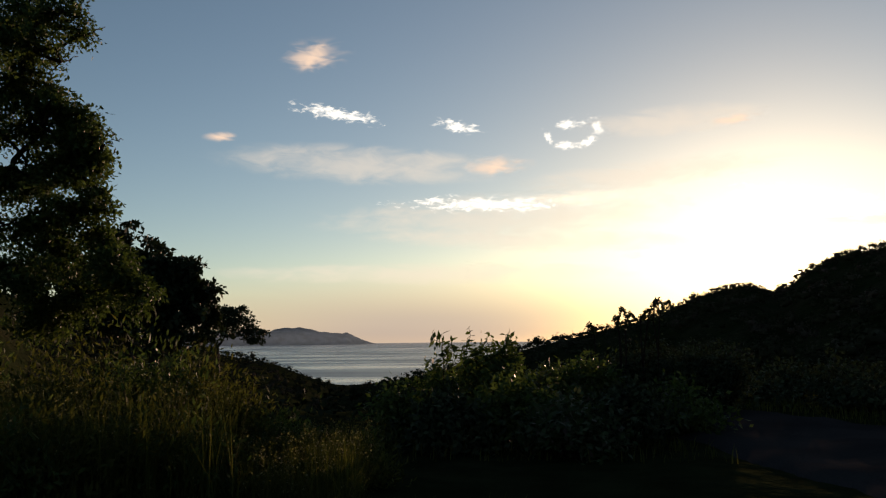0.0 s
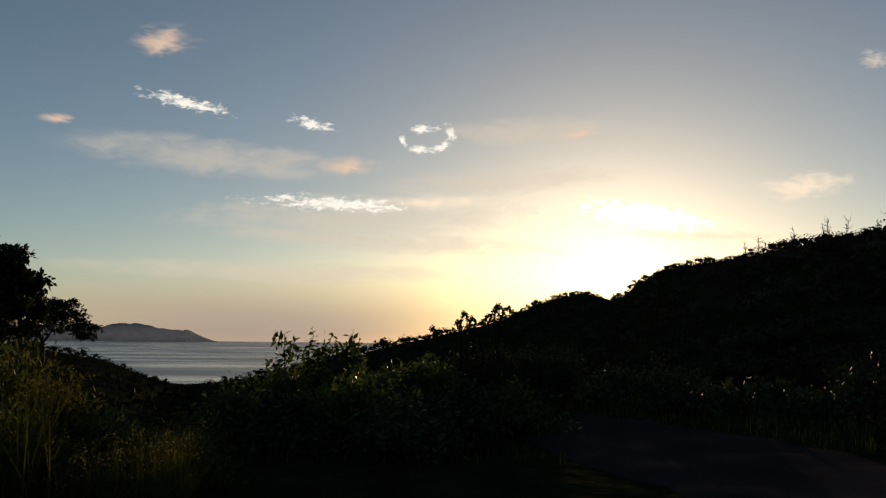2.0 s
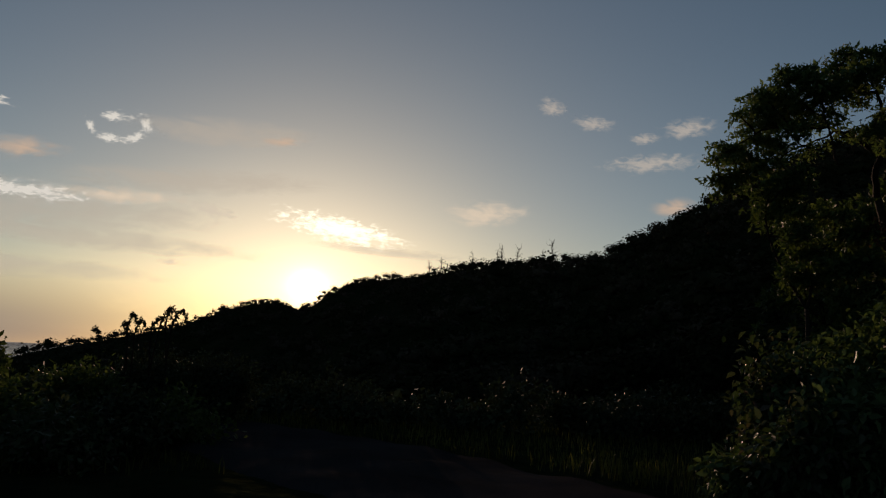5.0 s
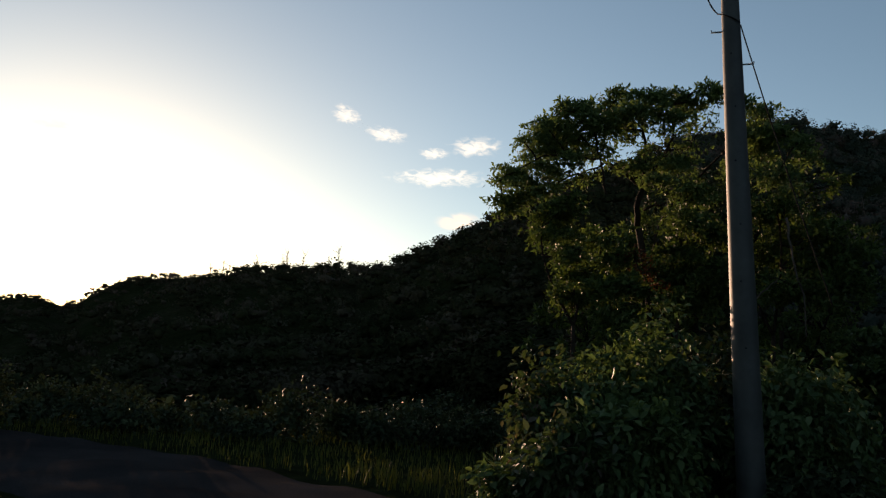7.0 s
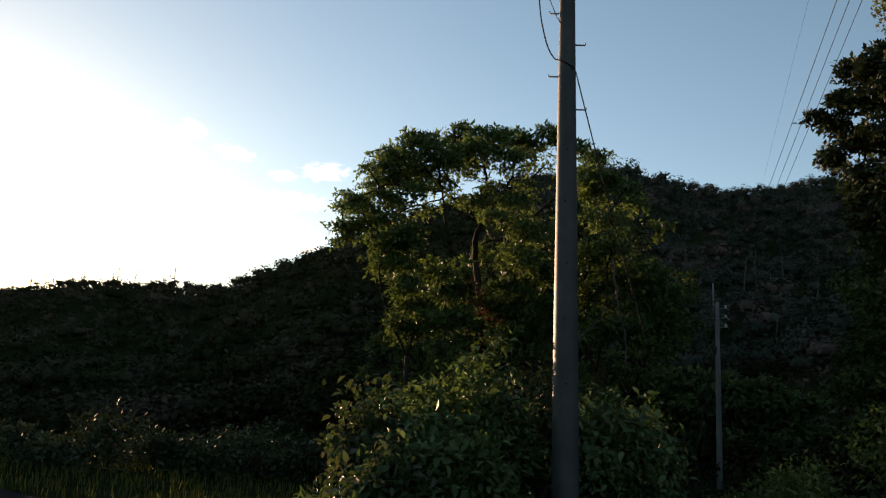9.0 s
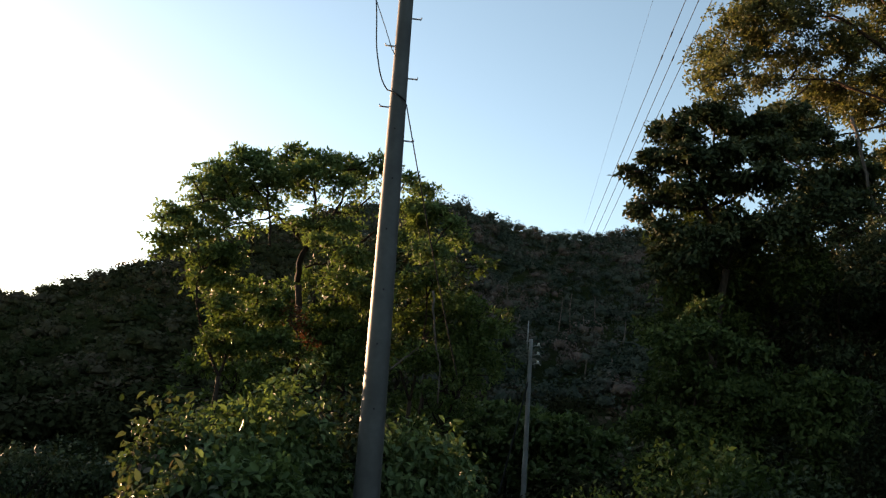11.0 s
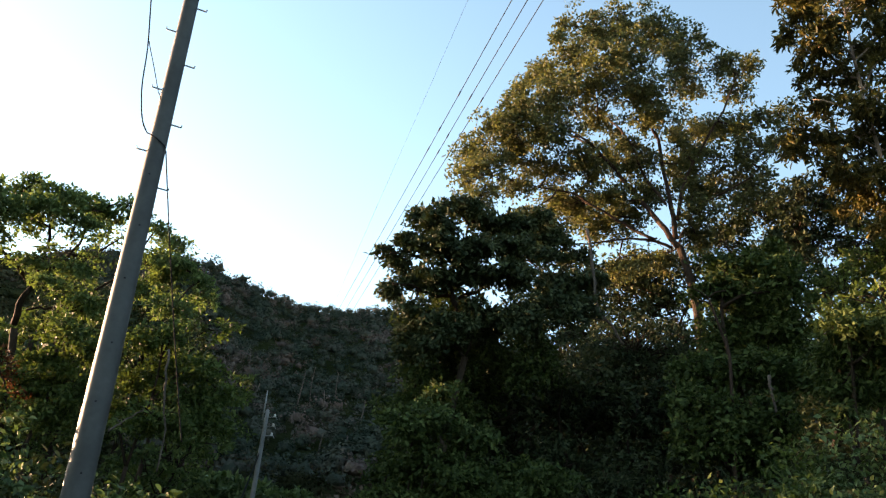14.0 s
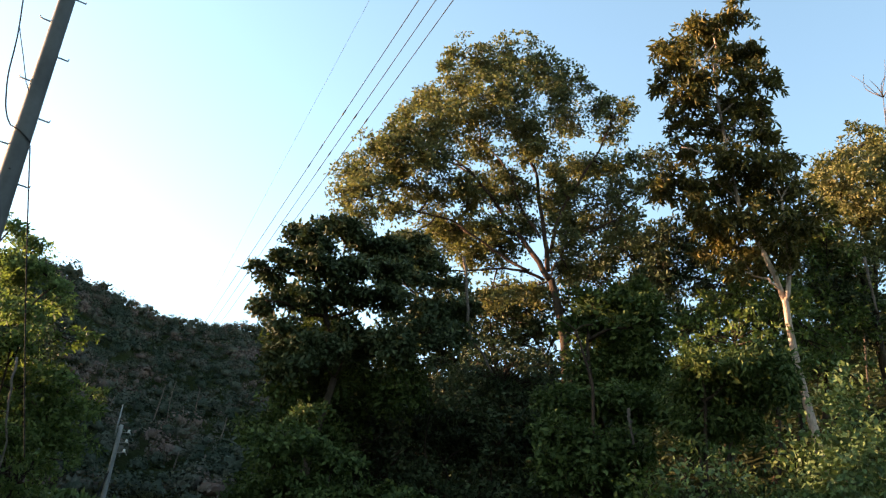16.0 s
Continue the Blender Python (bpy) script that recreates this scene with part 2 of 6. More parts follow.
def build_aureole(nt):
    """Glow of haze round the sun, painted as radial emission: adds light, hides nothing."""
    uv = nt.nodes.new("ShaderNodeUVMap")
    g = nt.nodes.new("ShaderNodeTexGradient")
    g.gradient_type = "SPHERICAL"
    nt.links.new(uv.outputs[0], g.inputs[0])
    total = None
    for power, gain in ((3.6, 0.34), (16.0, 0.9), (54.0, 9.0)):
        p = nt.nodes.new("ShaderNodeMath")
        p.operation = "POWER"
        nt.links.new(g.outputs["Fac"], p.inputs[0])
        p.inputs[1].default_value = power
        m = nt.nodes.new("ShaderNodeMath")
        m.operation = "MULTIPLY_ADD"
        nt.links.new(p.outputs[0], m.inputs[0])
        m.inputs[1].default_value = gain
        m.inputs[2].default_value = 0.0
        if total:
            nt.links.new(total, m.inputs[2])
        total = m.outputs[0]
    e = node(nt, "ShaderNodeEmission", Color=(1.0, 0.85, 0.68, 1), Strength=total)
    t = nt.nodes.new("ShaderNodeBsdfTransparent")
    a = nt.nodes.new("ShaderNodeAddShader")
    nt.links.new(e.outputs[0], a.inputs[0])
    nt.links.new(t.outputs[0], a.inputs[1])
    return a.outputs[0]


M_AUREOLE = material("sun_haze_glow", build_aureole)


# ---- mesh helpers ----
def mesh_of(name, verts, faces, mat, smooth=False):
    """A mesh from arrays: verts (n, 3), faces (m, 3 or 4)."""
    verts, faces = np.asarray(verts, np.float32), np.asarray(faces, np.int32)
    me = bpy.data.meshes.new(name)
    me.vertices.add(len(verts))
    me.vertices.foreach_set("co", verts.ravel())
    k = faces.shape[1]
    me.loops.add(faces.size)
    me.loops.foreach_set("vertex_index", faces.ravel())
    me.polygons.add(len(faces))
    me.polygons.foreach_set("loop_start", np.arange(0, faces.size, k, dtype=np.int32))
    if smooth:
        me.polygons.foreach_set("use_smooth", np.ones(len(faces), bool))
    me.update(calc_edges=True)
    me.validate()
    me.materials.append(mat)
    return me


def attach(ob, parent):
    ob.parent = parent
    return ob


def part(name, data, mat, parent, label="", smooth=True):
    """Links one mesh (a bmesh, or (verts, faces)) as a part of parent."""
    if isinstance(data, tuple):
        me = mesh_of(name, *data, mat, smooth)
    else:
        me = bpy.data.meshes.new(name)
        data.to_mesh(me)
        data.free()
        me.materials.append(mat)
        if smooth:
            me.polygons.foreach_set("use_smooth", np.ones(len(me.polygons), bool))
    ob = attach(new(name, me), parent)
    return tagged(ob, label)


def base(name, place, label, category, group="", kind=""):
    ob = new(name)
    ob.empty_display_size = 0.2
    ob.matrix_basis = Matrix.Translation(place)
    return tagged(ob, label, category, group, kind)


def tube(points, radii, sides=7):
    """A tapered tube along points; arrays of verts and quads with closed ends."""
    pts = np.asarray([tuple(p) for p in points], float)
    rad = np.asarray(radii, float)
    d = np.gradient(pts, axis=0)
    d /= np.linalg.norm(d, axis=1)[:, None] + 1e-9
    ref = np.where(np.abs(d[:, 2:3]) > 0.9, [[1.0, 0, 0]], [[0, 0, 1.0]])
    u = np.cross(d, ref)
    u /= np.linalg.norm(u, axis=1)[:, None] + 1e-9
    v = np.cross(d, u)
    a = np.linspace(0, 2 * np.pi, sides, endpoint=False)
    ring = pts[:, None] + rad[:, None, None] * (np.cos(a)[None, :, None] * u[:, None] + np.sin(a)[None, :, None] * v[:, None])
    verts = np.concatenate([ring.reshape(-1, 3), pts[:1], pts[-1:]])
    n, f = len(pts), []
    for i in range(n - 1):
        for j in range(sides):
            k = (j + 1) % sides
            f.append((i * sides + j, i * sides + k, (i + 1) * sides + k, (i + 1) * sides + j))
    lo, hi = n * sides, n * sides + 1
    for j in range(0, sides):
        k = (j + 1) % sides
        f.append((lo, k, j, j))
        f.append((hi, (n - 1) * sides + j, (n - 1) * sides + k, (n - 1) * sides + k))
    return verts, np.array(f)


def tidy(vf):
    """Turns quads with a doubled corner into triangles throughout."""
    v, f = vf
    t = np.concatenate([f[:, [0, 1, 2]], f[f[:, 2] != f[:, 3]][:, [0, 2, 3]]])
    return v, t


def joined(pieces):
    vs, fs, n = [], [], 0
    for v, f in pieces:
        vs.append(v)
        fs.append(np.asarray(f) + n)
        n += len(v)
    return np.concatenate(vs), np.concatenate(fs)


def bent(a, b, rng, wobble=0.08, lift=0.0, n=6):
    """A curved way from a to b."""
    a, b = np.array(a, float), np.array(b, float)
    s = np.linspace(0, 1, n)[:, None]
    long = np.linalg.norm(b - a)
    p = a + (b - a) * s
    off = rng.normal(0, wobble * long, 3) * np.sin(np.pi * s)
    off2 = rng.normal(0, wobble * long * 0.4, 3) * np.sin(2 * np.pi * s)
    p = p + off + off2
    p[:, 2:] += lift * long * np.sin(np.pi * s)
    return p


def leaf_quads(at, out, length, width, rng, droop=0.3, spread=0.7):
    """Pointed leaves, each a folded kite of its own: at (n, 3), out (n, 3)."""
    n = len(at)
    a = out * 0.5 + rng.normal(0, spread, (n, 3))
    a[:, 2] -= droop
    a /= np.linalg.norm(a, axis=1)[:, None] + 1e-9
    nrm = rng.normal(0, 0.7, (n, 3))
    nrm[:, 2] += 0.6
    nrm += out * 0.55
    side = np.cross(a, nrm)
    side /= np.linalg.norm(side, axis=1)[:, None] + 1e-9
    up = np.cross(side, a)
    size = rng.uniform(0.65, 1.3, (n, 1))
    L, W = length * size, width * size
    p0, p2 = at, at + a * L
    m = at + a * L * 0.45
    p1, p3 = m + side * W * 0.5 + up * W * 0.12, m - side * W * 0.5 + up * W * 0.12
    v = np.stack([p0, p1, p2, p3], 1).reshape(-1, 3)
    f = np.arange(4 * n).reshape(n, 4)
    return v, f


def broad_leaves(at, out, length, width, rng, droop=0.3, spread=0.7):
    """Broad pointed leaves, each folded along its midrib: two faces to a leaf."""
    n = len(at)
    a = out * 0.5 + rng.normal(0, spread, (n, 3))
    a[:, 2] -= droop
    a /= np.linalg.norm(a, axis=1)[:, None] + 1e-9
    nrm = rng.normal(0, 0.55, (n, 3)) + out * 0.55 + [0, 0, 0.8]
    side = np.cross(a, nrm)
    side /= np.linalg.norm(side, axis=1)[:, None] + 1e-9
    up = np.cross(side, a)
    size = rng.uniform(0.55, 1.3, (n, 1))
    L, W = length * size, width * size
    tip = at + a * L - up * L * rng.uniform(0.0, 0.22, (n, 1))
    edge = [at + a * L * k + sg * side * W * w + up * W * 0.16 for k, w, sg in ((0.26, 0.44, 1), (0.62, 0.40, 1), (0.62, 0.40, -1), (0.26, 0.44, -1))]
    v = np.stack([at, edge[0], edge[1], tip, edge[2], edge[3]], 1).reshape(-1, 3)
    k = 6 * np.arange(n)[:, None]
    return v, np.concatenate([k + [0, 1, 2, 3], k + [0, 3, 4, 5]])


def skin_quads(at, out, length, width, rng, jitter=0.45):
    """Leaf sprays that lie along the skin of a crown."""
    n = len(at)
    nrm = out + rng.normal(0, jitter, (n, 3))
    nrm[:, 2] += 0.35
    nrm /= np.linalg.norm(nrm, axis=1)[:, None] + 1e-9
    a = np.cross(nrm, rng.normal(0, 1, (n, 3)))
    a /= np.linalg.norm(a, axis=1)[:, None] + 1e-9
    b = np.cross(nrm, a)
    k = rng.uniform(0.6, 1.35, (n, 1))
    L, W = length * k, width * k
    v = np.stack([at - a * L * 0.5, at + b * W * 0.5 + a * L * 0.1, at + a * L * 0.5 - nrm * L * 0.15, at - b * W * 0.5 + a * L * 0.05], 1).reshape(-1, 3)
    return v, np.arange(4 * n).reshape(n, 4)


def clumps(centre, radii, n, per, clump, rng, shell=0.45):
    """n leaf places in twig clumps spread over an ellipsoid, thicker towards its skin."""
    m = max(1, n // per)
    d = rng.normal(0, 1, (m, 3))
    d /= np.linalg.norm(d, axis=1)[:, None]
    bulge = 1 + 0.22 * np.sin(d[:, :1] * 5 + centre[0]) * np.sin(d[:, 1:2] * 4 + centre[1]) + 0.15 * np.sin(d[:, 2:] * 7 + centre[2])
    c = np.asarray(centre) + d * rng.uniform(0, 1, (m, 1)) ** shell * bulge * np.asarray(radii)
    at = np.repeat(c, per, 0) + rng.normal(0, clump, (m * per, 3)) * [1, 1, 0.7]
    return at, np.repeat(d, per, 0)


def sprays(centre, radii, n, per, size, rng, shell=0.45):
    """Leaf places on flat drooping sprays spread through an ellipsoid; also the sprays' own centres."""
    m = max(1, n // per)
    d = rng.normal(0, 1, (m, 3))
    d /= np.linalg.norm(d, axis=1)[:, None]
    bulge = 1 + 0.22 * np.sin(d[:, :1] * 5 + centre[0]) * np.sin(d[:, 1:2] * 4 + centre[1]) + 0.15 * np.sin(d[:, 2:] * 7 + centre[2])
    c = np.asarray(centre) + d * rng.uniform(0, 1, (m, 1)) ** shell * bulge * np.asarray(radii)
    nrm = d * 0.5 + rng.normal(0, 0.25, (m, 3)) + [0, 0, 0.9]
    nrm /= np.linalg.norm(nrm, axis=1)[:, None]
    u = np.cross(nrm, rng.normal(0, 1, (m, 3)))
    u /= np.linalg.norm(u, axis=1)[:, None]
    v = np.cross(nrm, u)
    sr = size * rng.uniform(0.6, 1.35, (m, 1))
    k = m * per
    u, v, nn, sr, cc = (np.repeat(a, per, 0) for a in (u, v, nrm, sr, c))
    ang, rho = rng.uniform(0, 2 * np.pi, (k, 1)), np.sqrt(rng.uniform(0, 1, (k, 1))) * sr
    ray = u * np.cos(ang) + v * np.sin(ang)
    at = cc + ray * rho - nn * (0.4 * rho * rho / sr) + rng.normal(0, 0.12, (k, 3)) * sr
    return at, ray * 0.8 + nn * 0.35, c


# ---- ground ----
# skyline of the hills as (az, height angle with the trees on it, level distance)
# the dip near az -21 is shaped in for the sun's glare over the ridge
SKYLINE = [(-180, 14, 110), (-150, 22, 70), (-128, 27, 62), (-120, 25, 62), (-112, 21.5, 75), (-104, 20, 80), (-95, 18.2, 110), (-88, 15.5, 180),
           (-81, 17.2, 270), (-75, 16.3, 285), (-70.5, 16.8, 250), (-67, 17.6, 225), (-60, 16.7, 190), (-52, 13.6, 165), (-46.8, 11.0, 155),
           (-43, 8.9, 170), (-39.8, 7.4, 185), (-35, 7.1, 190), (-31.2, 6.6, 195), (-28.2, 6.0, 200), (-25, 5.55, 205), (-23.4, 4.75, 208), (-22.5, 4.3, 210), (-22.0, 3.7, 211),
           (-21.0, 3.3, 212), (-20.2, 3.8, 213), (-18.8, 3.75, 215), (-16.9, 3.3, 217), (-13.6, 1.85, 220)]
SKYLINE += [(-9.2, 0.75, 230), (-5.9, -0.05, 240), (-3.6, -0.8, 250), (0.9, -1.9, 280), (3.2, -2.4, 300), (5.4, -2.85, 330), (6.9, -3.0, 340),
            (8.4, -2.5, 335), (11.3, -1.15, 330), (14.2, -0.6, 330), (20, 1.0, 250), (30, 5, 150), (60, 10, 120), (110, 8, 100), (180, 14, 110)]
SK_AZ, SK_EL, SK_R = (np.array(c, float) for c in zip(*SKYLINE))
SEA_Z = -25.0


def wave(x, y, s):
    return np.sin(x * s * 1.7 + 1.3 * np.sin(y * s * 1.1)) * np.cos(y * s * 1.9 + np.sin(x * s * 0.8))


def ground_z(x, y):
    """Height of the ground, for numbers or arrays."""
    x, y = np.asarray(x, float), np.asarray(y, float)
    r = np.hypot(x, y)
    az = np.degrees(np.arctan2(-x, y))
    el, rr = np.interp(az, SK_AZ, SK_EL), np.interp(az, SK_AZ, SK_R)
    top = 1.6 + rr * np.tan(np.radians(el)) - np.interp(rr, [60, 200], [5.3, 2.7])
    near = np.interp(az, [-140, -110, -85, -60, -20, 10, 30], [12, 13, 15, 24, 24, 20, 16])
    s = np.clip((r - near) / (rr - near), 0, 1)
    dip = np.interp(az, [-104, -92, -80, -68, -58, -45, -22, -10, 15, 30], [0, 2.0, 6.0, 6.0, 1.5, 2.0, 5.0, 10.0, 11.0, 0])
    z = top * (s ** 1.25) - dip * np.sin(np.pi * s ** 0.6)
    z = z + (wave(x, y, 0.05) * 1.2 + wave(x, y, 0.013) * 2.5) * np.sin(np.pi * np.clip(s, 0, 1)) * np.clip(s * 3, 0, 1)
    past = np.clip((r - rr) / (rr * 1.2), 0, 1)
    far = np.where((az > -14) & (az < 24), SEA_Z - 15, np.minimum(top * 0.3, 10))
    z = z + (far - z) * (past * past * (3 - 2 * past)) * (r > rr)
    z = z + 0.05 * wave(x, y, 1.3) * np.clip(r / 6, 0, 1)
    return z


def build_ground():
    az = np.radians(np.concatenate([np.arange(-180, -130, 2.0), np.arange(-130, 40, 0.75), np.arange(40, 180, 2.0)]))
    rad = np.concatenate([[0.0], np.linspace(1.5, 60, 40), np.geomspace(63, 420, 60), np.geomspace(450, 4900, 14)])
    A, R = np.meshgrid(az, rad[1:], indexing="ij")
    x, y = -np.sin(A) * R, np.cos(A) * R
    v = np.stack([x, y, ground_z(x, y)], -1).reshape(-1, 3)
    v = np.concatenate([v, [[0, 0, 0]]])
    na, nr = len(az), len(rad) - 1
    i, j = np.meshgrid(np.arange(na), np.arange(nr - 1), indexing="ij")
    k = (i + 1) % na
    f = np.stack([i * nr + j, k * nr + j, k * nr + j + 1, i * nr + j + 1], -1).reshape(-1, 4)[:, ::-1]
    i = np.arange(na)
    c = np.stack([np.full(na, na * nr), ((i + 1) % na) * nr, i * nr], -1)[:, ::-1]
    f3 = np.concatenate([f[:, [0, 1, 2]], f[:, [0, 2, 3]], c])
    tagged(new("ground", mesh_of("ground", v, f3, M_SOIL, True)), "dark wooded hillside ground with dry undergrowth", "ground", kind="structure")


build_ground()


def ribbon(name, line, half, lift, mat, label, category):
    """A strip that lies on the ground along a bent line."""
    pts = np.array(line, float)
    s = np.linspace(0, len(pts) - 1, 90)
    x, y = (np.interp(s, np.arange(len(pts)), pts[:, k]) for k in (0, 1))
    for _ in range(6):
        x[1:-1], y[1:-1] = (x[:-2] + x[1:-1] + x[2:]) / 3, (y[:-2] + y[1:-1] + y[2:]) / 3
    d = np.stack([np.gradient(x), np.gradient(y)], -1)
    d /= np.linalg.norm(d, axis=1)[:, None]
    w = np.linspace(-1, 1, 9)
    X = x[:, None] + d[:, 1:2] * w * half
    Y = y[:, None] - d[:, :1] * w * half
    Z = ground_z(X, Y) + lift + 0.05 * (1 - w * w)
    Z[:, 0] -= lift + 0.1
    Z[:, -1] -= lift + 0.1
    v = np.stack([X, Y, Z], -1).reshape(-1, 3)
    i, j = np.meshgrid(np.arange(len(s) - 1), np.arange(8), indexing="ij")
    f = np.stack([i * 9 + j, i * 9 + j + 1, i * 9 + j + 10, i * 9 + j + 9], -1).reshape(-1, 4)
    tagged(new(name, mesh_of(name, v, f, mat, True)), label, category, kind="structure")


ribbon("road", [(5.2, -40), (5.4, -15), (5.6, 0), (5.8, 8), (5.6, 12), (4.4, 16.5), (1.5, 21), (-4, 25)], 2.3, 0.06, M_ROAD, "narrow worn grey asphalt road with crumbling edges", "road")

# sea, island
n_ring = 96
ang = np.linspace(0, 2 * np.pi, n_ring, endpoint=False)
sea_v = np.concatenate([[[0, 0, SEA_Z]], np.stack([np.sin(ang) * 300, np.cos(ang) * 300, np.full(n_ring, SEA_Z)], -1), np.stack([np.sin(ang) * 4950, np.cos(ang) * 4950, np.full(n_ring, SEA_Z)], -1)])
ii = np.arange(n_ring)
kk = (ii + 1) % n_ring
sea_f = np.concatenate([np.stack([0 * ii, 1 + kk, 1 + ii], -1), np.stack([1 + ii, 1 + kk, 1 + n_ring + kk], -1), np.stack([1 + ii, 1 + n_ring + kk, 1 + n_ring + ii], -1)])
tagged(new("water", mesh_of("water", sea_v, sea_f, M_SEA)), "calm grey-blue sea with pale streaks", "sea", kind="structure")


def build_island(name, az0, az1, r, profile, label):
    """A long hilly island lying in the sea; profile gives heights along it from az0 to az1."""
    n, m = 170, 13
    t = np.linspace(0, 1, n)
    h = np.interp(t, *zip(*profile))
    rng = np.random.default_rng(5)
    h = h * (1 + 0.03 * np.sin(t * 61) + 0.02 * np.sin(t * 133)) + rng.uniform(0, 1.2, n) * (h > 3)
    az = az0 + (az1 - az0) * t
    w = np.linspace(-1, 1, m)
    R = r + w[None, :] * 160 * np.clip(h, 8, 60)[:, None] / 60
    A = np.radians(az)[:, None]
    z = SEA_Z - 2 + (h[:, None] + 2) * np.cos(w * np.pi / 2)[None, :] ** 0.8
    v = np.stack([-np.sin(A) * R, np.cos(A) * R, z], -1).reshape(-1, 3)
    i, j = np.meshgrid(np.arange(n - 1), np.arange(m - 1), indexing="ij")
    f = np.stack([i * m + j, i * m + j + 1, (i + 1) * m + j + 1, (i + 1) * m + j], -1).reshape(-1, 4)
    tagged(new(name, mesh_of(name, v, f, M_ISLAND, True)), label, "island", kind="structure")


build_island("island", 22.4, 4.6, 4250, [(0, 40), (0.3, 62), (0.5, 60), (0.55, 62), (0.605, 64), (0.655, 80), (0.71, 84), (0.785, 66), (0.84, 54), (0.875, 51), (0.89, 60), (0.905, 50), (0.95, 20), (0.985, 5), (1, 0)],
             "hazy grey headland lying across the bay")


# ---- sky: sun ball and clouds ----
def build_sun_ball():
    bm = bmesh.new()
    bmesh.ops.create_icosphere(bm, subdivisions=3, radius=40)
    me = bpy.data.meshes.new("sun_ball")
    bm.to_mesh(me)
    bm.free()
    me.materials.append(M_SUN)
    ob = new("sun_ball", me)
    ob.matrix_basis = Matrix.Translation(Vector((0, 0, 1.6)) + bearing(SUN_AZ, SUN_EL) * 4700)
    tagged(ob, "setting sun low over the wooded ridge", "sun", kind="structure")


build_sun_ball()


def cloud(az, el, wide, high, mat, tilt=0.0, r=4300):
    """A cloud sheet on the sky, bent round the standing point; sizes in degrees."""
    n, m = 25, 9
    u, w = np.meshgrid(np.linspace(-1, 1, n), np.linspace(-1, 1, m), indexing="ij")
    t = radians(tilt)
    da = (u * wide / 2 * math.cos(t) - w * high / 2 * math.sin(t)) / math.cos(radians(el))
    de = u * wide / 2 * math.sin(t) + w * high / 2 * math.cos(t)
    A, E = np.radians(az - da), np.radians(el + de)
    c = bearing(az, el) * r
    rr = r + 25 * np.sin(u * 3 + w * 2)
    v = np.stack([-np.sin(A) * np.cos(E) * rr - c.x, np.cos(A) * np.cos(E) * rr - c.y, np.sin(E) * rr - c.z], -1).reshape(-1, 3)
    i, j = np.meshgrid(np.arange(n - 1), np.arange(m - 1), indexing="ij")
    f = np.stack([i * m + j, i * m + j + 1, (i + 1) * m + j + 1, (i + 1) * m + j], -1).reshape(-1, 4)
    me = mesh_of("cloud", v, f, mat, True)
    uv = me.uv_layers.new(name="UVMap")
    idx = np.empty(len(me.loops), np.int32)
    me.loops.foreach_get("vertex_index", idx)
    uv.data.foreach_set("uv", np.stack([u.ravel()[idx], w.ravel()[idx]], -1).astype(np.float32).ravel())
    ob = new("cloud", me)
    ob.matrix_basis = Matrix.Translation(c)
    look_of = {"cloud_white": "small broken white cloud", "cloud_glow": "soft orange-lit streak of cloud", "haze_bank": "long dull bank of haze over the sea", "sun_haze_glow": "painted glow of haze round the low sun", "horizon_haze": "thin band of haze along the horizon", "cloud_sunlit": "broken cloud lit through by the low sun", "cloud_wisp": "small ragged cloud faintly tinged orange", "cloud_warm": "small soft cloud tinged orange", "cloud_veil": "thin pale veil of cloud"}[mat.name]
    tagged(ob, look_of + " in the evening sky", "cloud", "evening clouds", "structure")


for row in [(8.8, 18.6, 6.0, 2.8, M_CLOUD_WARM, 12), (7.2, 14.9, 9.5, 1.5, M_CLOUD_WHITE, -9), (-1.0, 14.1, 4.6, 1.5, M_CLOUD_WHITE, -10), 
            (14.8, 13.2, 3.4, 0.9, M_CLOUD_WARM, 2), (5.4, 11.6, 22, 3.2, M_CLOUD_VEIL, -2), (-3.6, 11.5, 6, 1.9, M_CLOUD_WARM, 3), (-3.0, 8.9, 18, 1.9, M_CLOUD_WHITE, -1),
            (-3.8, 8.0, 28, 4.0, M_CLOUD_VEIL, 1), (-9.5, 9.2, 10, 1.5, M_CLOUD_GLOW, 2), (-15.5, 13.9, 14, 2.4, M_CLOUD_VEIL, 1), (-19.4, 13.7, 4, 0.9, M_CLOUD_WARM, 4),
            (-37.6, 16.9, 3.0, 1.8, M_CLOUD_WISP, -25)]:
    cloud(*row)
for row in [(-40.4, 15.9, 4.0, 1.6, M_CLOUD_WISP, -8), (-43.8, 14.9, 2.8, 1.2, M_CLOUD_WISP, 0), (-46.6, 15.5, 5.0, 2.2, M_CLOUD_WISP, 5), (-44.2, 13.3, 9.5, 2.0, M_CLOUD_WISP, 3),
            (-45.8, 10.5, 4, 1.6, M_CLOUD_WARM, 5), (-33.4, 9.8, 7, 2.4, M_CLOUD_GLOW, 3), (-23.5, 8.2, 13, 2.8, M_CLOUD_SUNLIT, -10), (-15.1, 8.8, 5, 1.4, M_CLOUD_WISP, -10),
            (-12.7, 5.3, 3, 0.8, M_CLOUD_WISP, 0), (-27, 6.9, 12, 0.9, M_CLOUD_VEIL, -3), (1, 4.3, 34, 1.8, M_CLOUD_VEIL, 0), (-7, 6.4, 28, 1.8, M_CLOUD_VEIL, -2), (-14, 10.6, 20, 2.2, M_CLOUD_VEIL, 3)]:
    cloud(*row)


